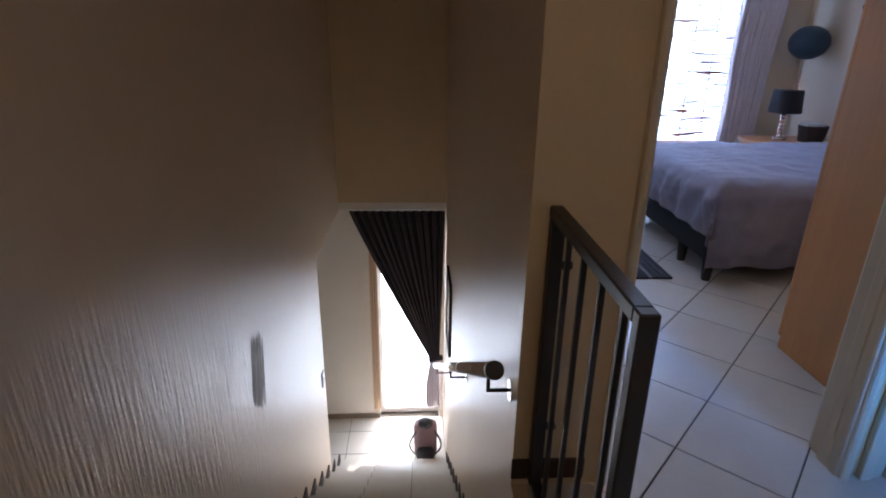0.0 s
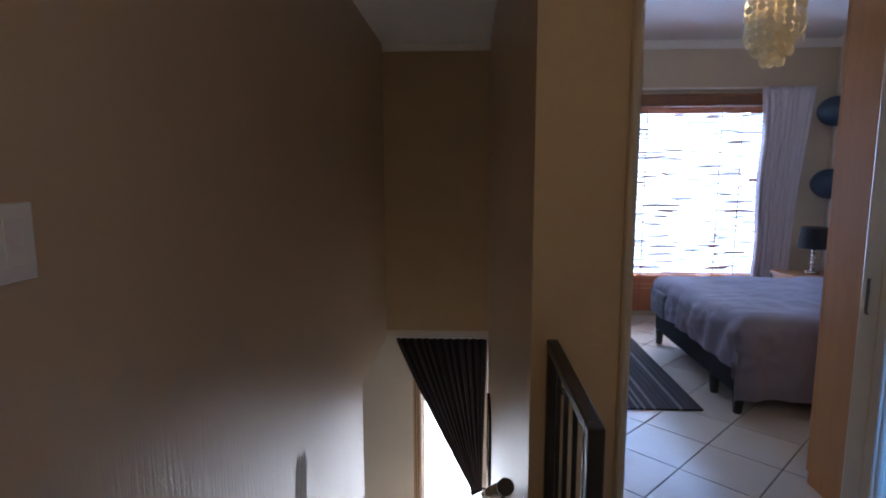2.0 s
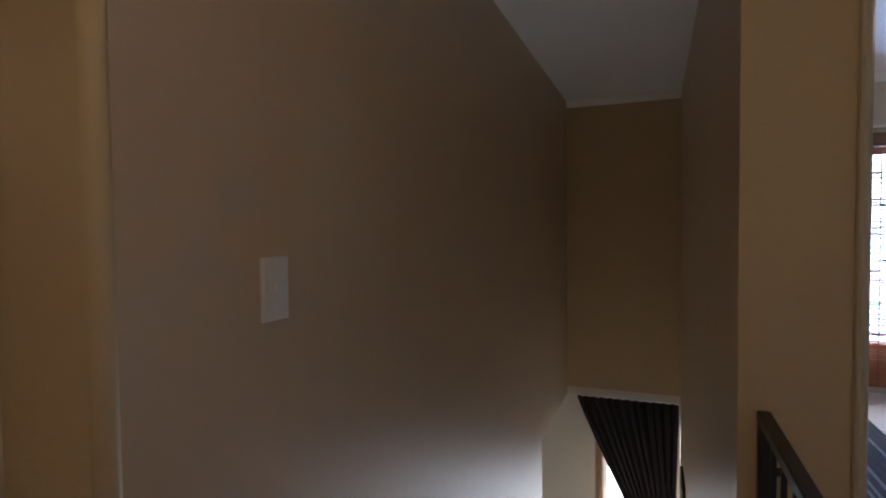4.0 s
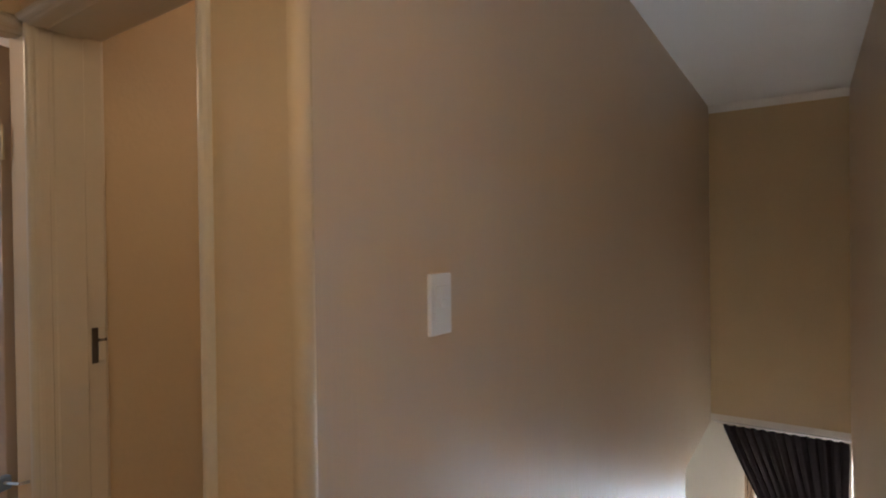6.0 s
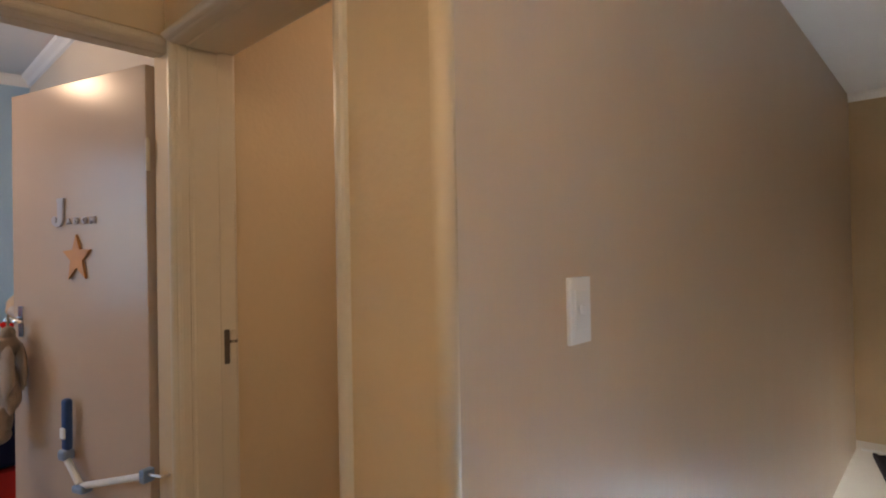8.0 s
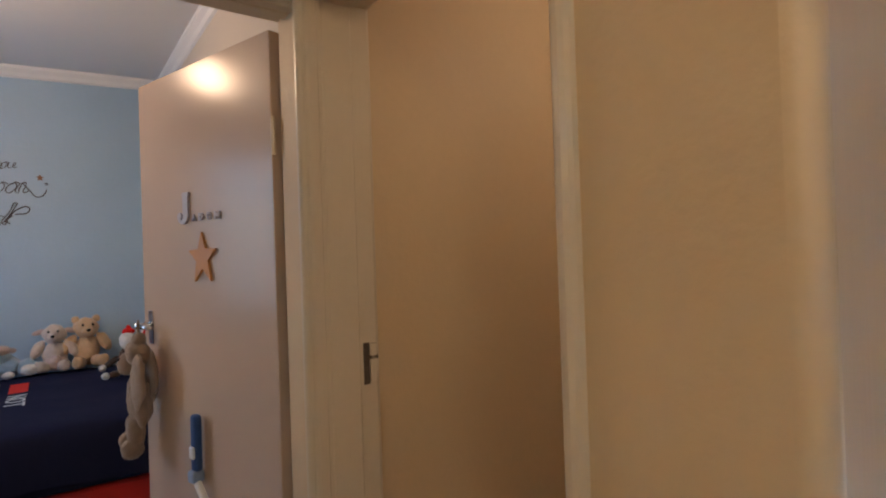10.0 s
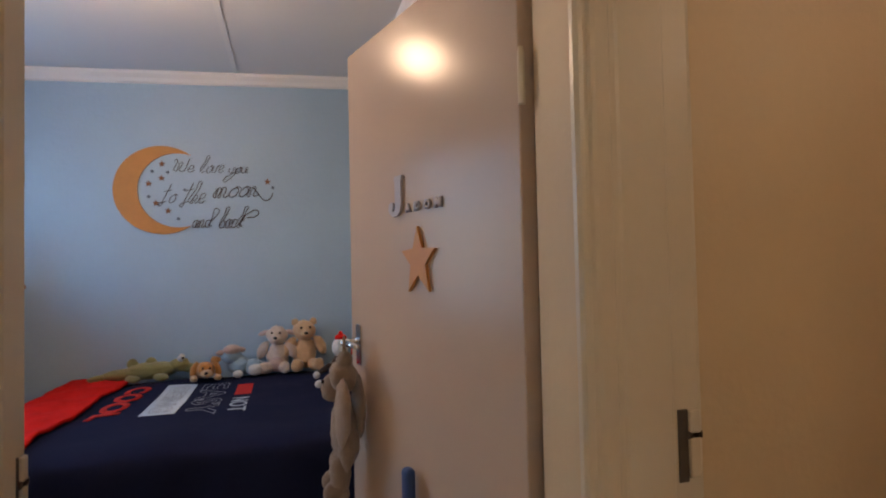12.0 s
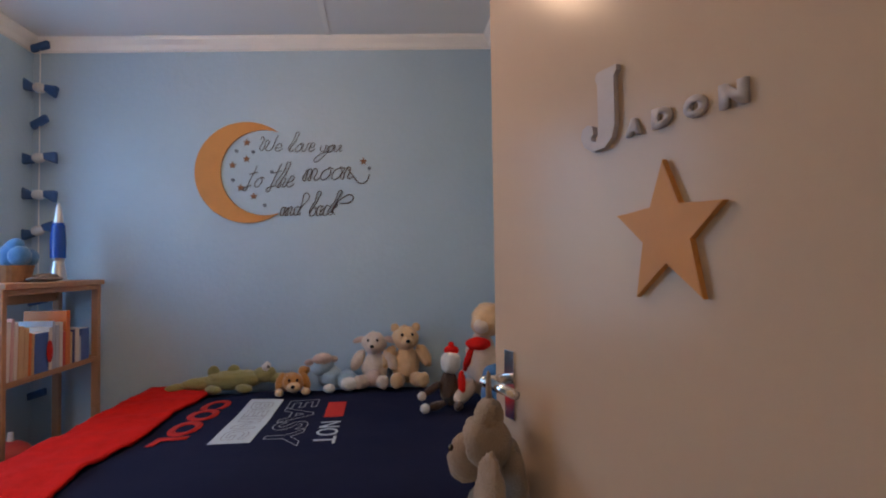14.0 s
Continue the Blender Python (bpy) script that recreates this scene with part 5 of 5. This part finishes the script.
plush("sock_monkey", "brown sock monkey doll with white face and red cap", (-3.84, 0.955, TB), -14, [((0, 0, 0.085), (0.035, 0.045, 0.080), 0), ((0.012, 0.01, 0.205), (0.045, 0.045, 0.052), 1), ((0.0, 0.012, 0.255), (0.036, 0.036, 0.022), 2), ((0.0, 0.012, 0.280), (0.014, 0.014, 0.014), 2), ((0.03, -0.075, 0.085), (0.018, 0.050, 0.018), 0, 35, "X"),
      ((0.05, -0.118, 0.055), (0.022, 0.020, 0.020), 1), ((0.07, -0.045, 0.020), (0.060, 0.020, 0.020), 0, -30, "Z"), ((0.13, -0.090, 0.022), (0.024, 0.022, 0.022), 1), ((0.06, 0.05, 0.020), (0.06, 0.02, 0.02), 0), ((0.02, 0.06, 0.11), (0.018, 0.018, 0.055), 2)], [FUR_BROWN, FUR_WHITE, RED], 1.0)
plush("big_doll", "tall cream and red plush doll leaning in the corner", (-3.97, 1.130, TB), -25, [((0, 0, 0.16), (0.070, 0.085, 0.150), 0), ((0.02, 0.03, 0.370), (0.070, 0.075, 0.070), 2), ((0.07, 0.02, 0.355), (0.035, 0.04, 0.035), 0), ((0.0, 0.04, 0.41), (0.06, 0.075, 0.05), 2), ((0.045, -0.05, 0.20), (0.03, 0.02, 0.07), 3, -20, "X"),
      ((0.11, -0.05, 0.06), (0.13, 0.036, 0.045), 0, 8, "Y"), ((0.10, 0.08, 0.05), (0.13, 0.04, 0.045), 0), ((0.06, 0.0, 0.27), (0.03, 0.06, 0.03), 3)], [FUR_CREAM, EYE, FUR_TAN, RED], 1.0)
plush("blue_cushion_toy", "blue plush toy propped beside the doll", (-3.72, 1.16, TB), 0, [((0, 0, 0.07), (0.07, 0.08, 0.075), 0), ((0.02, -0.02, 0.16), (0.05, 0.055, 0.05), 0)], [BLUE_FUR], 1.0)

# the rabbit that hangs from the door handle
plush("plush_rabbit", "taupe plush rabbit hanging by its neck from the door handle", (0, 0, 0), 0, [
    ((0.004, 0.0, -0.016), (0.050, 0.042, 0.052), 0), ((0.012, 0.0, 0.030), (0.030, 0.026, 0.034), 0), ((-0.056, 0.008, -0.062), (0.044, 0.040, 0.042), 0, 24, "Y"), ((-0.088, 0.012, -0.052), (0.014, 0.014, 0.012), 1),
    ((0.066, 0.030, -0.112), (0.045, 0.018, 0.106), 1, 4, "Y"), ((0.040, -0.034, -0.105), (0.040, 0.016, 0.098), 0, -4, "Y"), ((0.008, 0.0, -0.190), (0.056, 0.042, 0.100), 0, -8, "Y"),
    ((0.050, 0.012, -0.215), (0.026, 0.024, 0.075), 0, -5, "Y"), ((-0.034, 0.008, -0.300), (0.028, 0.028, 0.060), 0, 12, "Y"), ((-0.052, 0.016, -0.352), (0.027, 0.036, 0.034), 0), ((0.010, 0.018, -0.310), (0.032, 0.032, 0.066), 0, 4, "Y"),
    ((0.002, 0.030, -0.374), (0.036, 0.040, 0.038), 0), ((-0.058, 0.044, -0.040), (0.006, 0.006, 0.007), 2), ((0.012, 0.0, 0.060), (0.006, 0.006, 0.05), 0)],
      [FUR_GREY, FUR_EAR, EYE]).matrix_world = LEAF_M @ Matrix.Translation((0.715, 0.066, 1.075)) @ Matrix.Rotation(radians(180), 4, "Z") @ Matrix.Diagonal((0.92, -0.92, 0.92, 1))

# folding arm of a child gate on the door
gate = thing("child_gate_arm", "folding white child gate arm with blue grips on the door", "child gate")
gate.matrix_world = LEAF_M
GBLUE, GPALE = mat("gate_blue", (0.02, 0.06, 0.19), 0.4, vary=0.1), mat("gate_pale_blue", (0.22, 0.30, 0.44), 0.45, vary=0.1)
bm = bmesh.new()
box(bm, 0.392, 0.428, 0.012, 0.040, 0.694, 0.880, 0.012, 3)
part("grip", bm, GBLUE, gate, "dark blue grip")
bm = bmesh.new()
box(bm, 0.397, 0.425, 0.036, 0.046, 0.738, 0.778, 0.006, 2)
part("button", bm, WHITE, gate, "white button")
bm = bmesh.new()
box(bm, 0.394, 0.434, 0.006, 0.050, 0.660, 0.700, 0.010, 2)
part("joint", bm, GPALE, gate, "pale blue joint")
bm = bmesh.new()
rod(bm, (0.410, 0.030, 0.668), (0.328, 0.034, 0.590), 0.012, 10)
part("link", bm, WHITE, gate)
bm = bmesh.new()
box(bm, 0.284, 0.346, 0.010, 0.055, 0.562, 0.590, 0.010, 2)
part("joint", bm, GPALE, gate, "pale blue joint")
bm = bmesh.new()
rod(bm, (0.322, 0.030, 0.582), (-0.030, 0.036, 0.676), 0.012, 10)
part("arm", bm, WHITE, gate)
bm = bmesh.new()
box(bm, -0.044, -0.018, 0.014, 0.056, 0.656, 0.700, 0.006, 2)
part("clip", bm, GPALE, gate, "pale blue clip")
bm = bmesh.new()
rod(bm, (-0.040, 0.036, 0.682), (-0.112, 0.040, 0.688), 0.005, 8)
rod(bm, (-0.112, 0.040, 0.688), (-0.112, 0.010, 0.684), 0.005, 8)
part("hook", bm, BRASS_DULL, gate, "steel hook")

# ceiling lamp of the child's room
clamp = thing("ceiling_lamp", "lit round glass ceiling lamp in the child's room", "ceiling lamp", (-2.83, -0.02, 0))
bm = bmesh.new()
rod(bm, (0, 0, TOP - 0.03), (0, 0, TOP), 0.06, 24)
part("mount", bm, WHITE, clamp)
bm = bmesh.new()
rod(bm, (0, 0, TOP - 0.11), (0, 0, TOP - 0.03), 0.018, 12)
part("bulb_holder", bm, WHITE, clamp)

hlamp = copy_thing(clamp, pose(0.72, 0.30, 0))
tagged(hlamp, "lit round ceiling lamp over the landing", "ceiling lamp")

# fitting added out of sight to go with the inner room's fill light
fill_lamp = copy_thing(clamp, pose(-0.62, 2.25, 0))
tagged(fill_lamp, "added round ceiling lamp, out of sight, for the inner room's fill light", "ceiling lamp")

# ---- outside ----
boxes("ground", [(-60, 60, 6.2, 120, -2.9, -2.75)], mat("dry_lawn", (0.24, 0.20, 0.11), 0.95, vary=0.3, scale=1.2, bump=0.6, bump_scale=30))
boxes("boundary_wall", [(-25, 25, 13.0, 13.25, -2.75, -0.6)], mat("red_brick_far", (0.36, 0.18, 0.12), 0.85, vary=0.2, scale=8, bump=0.4))

# ---- tiles ----
def tile_field(parent, rects, pitch, angle, origin, z, gap=0.005, thick=0.006):
    """Square tiles at an angle, cut at the borders of the rectangles."""
    c, s = math.cos(radians(angle)), math.sin(radians(angle))
    h = (pitch - gap) / 2
    full = None
    for x0, x1, y0, y1 in rects:
        reach = int(max(x1 - x0, y1 - y0, abs(origin[0] - x0), abs(origin[0] - x1), abs(origin[1] - y0), abs(origin[1] - y1)) / pitch) + 12
        for i in range(-reach, reach):
            for j in range(-reach, reach):
                u, v = (i + 0.5) * pitch, (j + 0.5) * pitch
                cx, cy = origin[0] + c * u - s * v, origin[1] + s * u + c * v
                if not (x0 - pitch < cx < x1 + pitch and y0 - pitch < cy < y1 + pitch):
                    continue
                corners = [(cx + c * a - s * b, cy + s * a + c * b) for a, b in ((-h, -h), (h, -h), (h, h), (-h, h))]
                inside = all(x0 <= x <= x1 and y0 <= y <= y1 for x, y in corners)
                if inside:
                    if full is None:
                        bm = bmesh.new()
                        box(bm, -h, h, -h, h, -thick, 0, 0.0015)
                        full = mesh("tile", bm, TILE)
                    ob = new("tile", full)
                    ob.matrix_world = pose(cx, cy, z, 0, 0, angle)
                else:
                    poly = [Vector(p) for p in corners]
                    for n, d in (((1, 0), x0), ((-1, 0), -x1), ((0, 1), y0), ((0, -1), -y1)):
                        out = []
                        for k in range(len(poly)):
                            a, b = poly[k], poly[(k + 1) % len(poly)]
                            da, db = a.x * n[0] + a.y * n[1] - d, b.x * n[0] + b.y * n[1] - d
                            if da >= 0:
                                out.append(a)
                            if da * db < 0:
                                out.append(a.lerp(b, da / (da - db)))
                        poly = out
                        if len(poly) < 3:
                            break
                    if len(poly) < 3:
                        continue
                    area = 0.5 * abs(sum(poly[k].x * poly[k - 1].y - poly[k - 1].x * poly[k].y for k in range(len(poly))))
                    if area < 2e-4:
                        continue
                    bm = bmesh.new()
                    extrude(bm, [(p.x - cx, p.y - cy) for p in poly], thick, Matrix.Translation((0, 0, -thick)))
                    bmesh.ops.recalc_face_normals(bm, faces=bm.faces)
                    ob = new("tile", mesh("tile", bm, TILE))
                    ob.location = (cx, cy, z)
                ob.parent = parent


tile_field(floor_up, [(XR + 0.046, BX, STEP_TOP, YF), (XL - 0.1, XR + 0.045, -0.69, STEP_TOP - 0.002), (XR + 0.046, 2.99, -0.69, STEP_TOP - 0.002), (XK, XL - 0.101, -0.69, YA)], 0.340, 46.2, (1.599, 2.569), 0.0)
tile_field(bpy.data.objects["floor_lower"], [(-1.4, XR - 0.002, 5.0, YF - 0.002)], 0.34, 0, (0.115, 5.36), LOW)
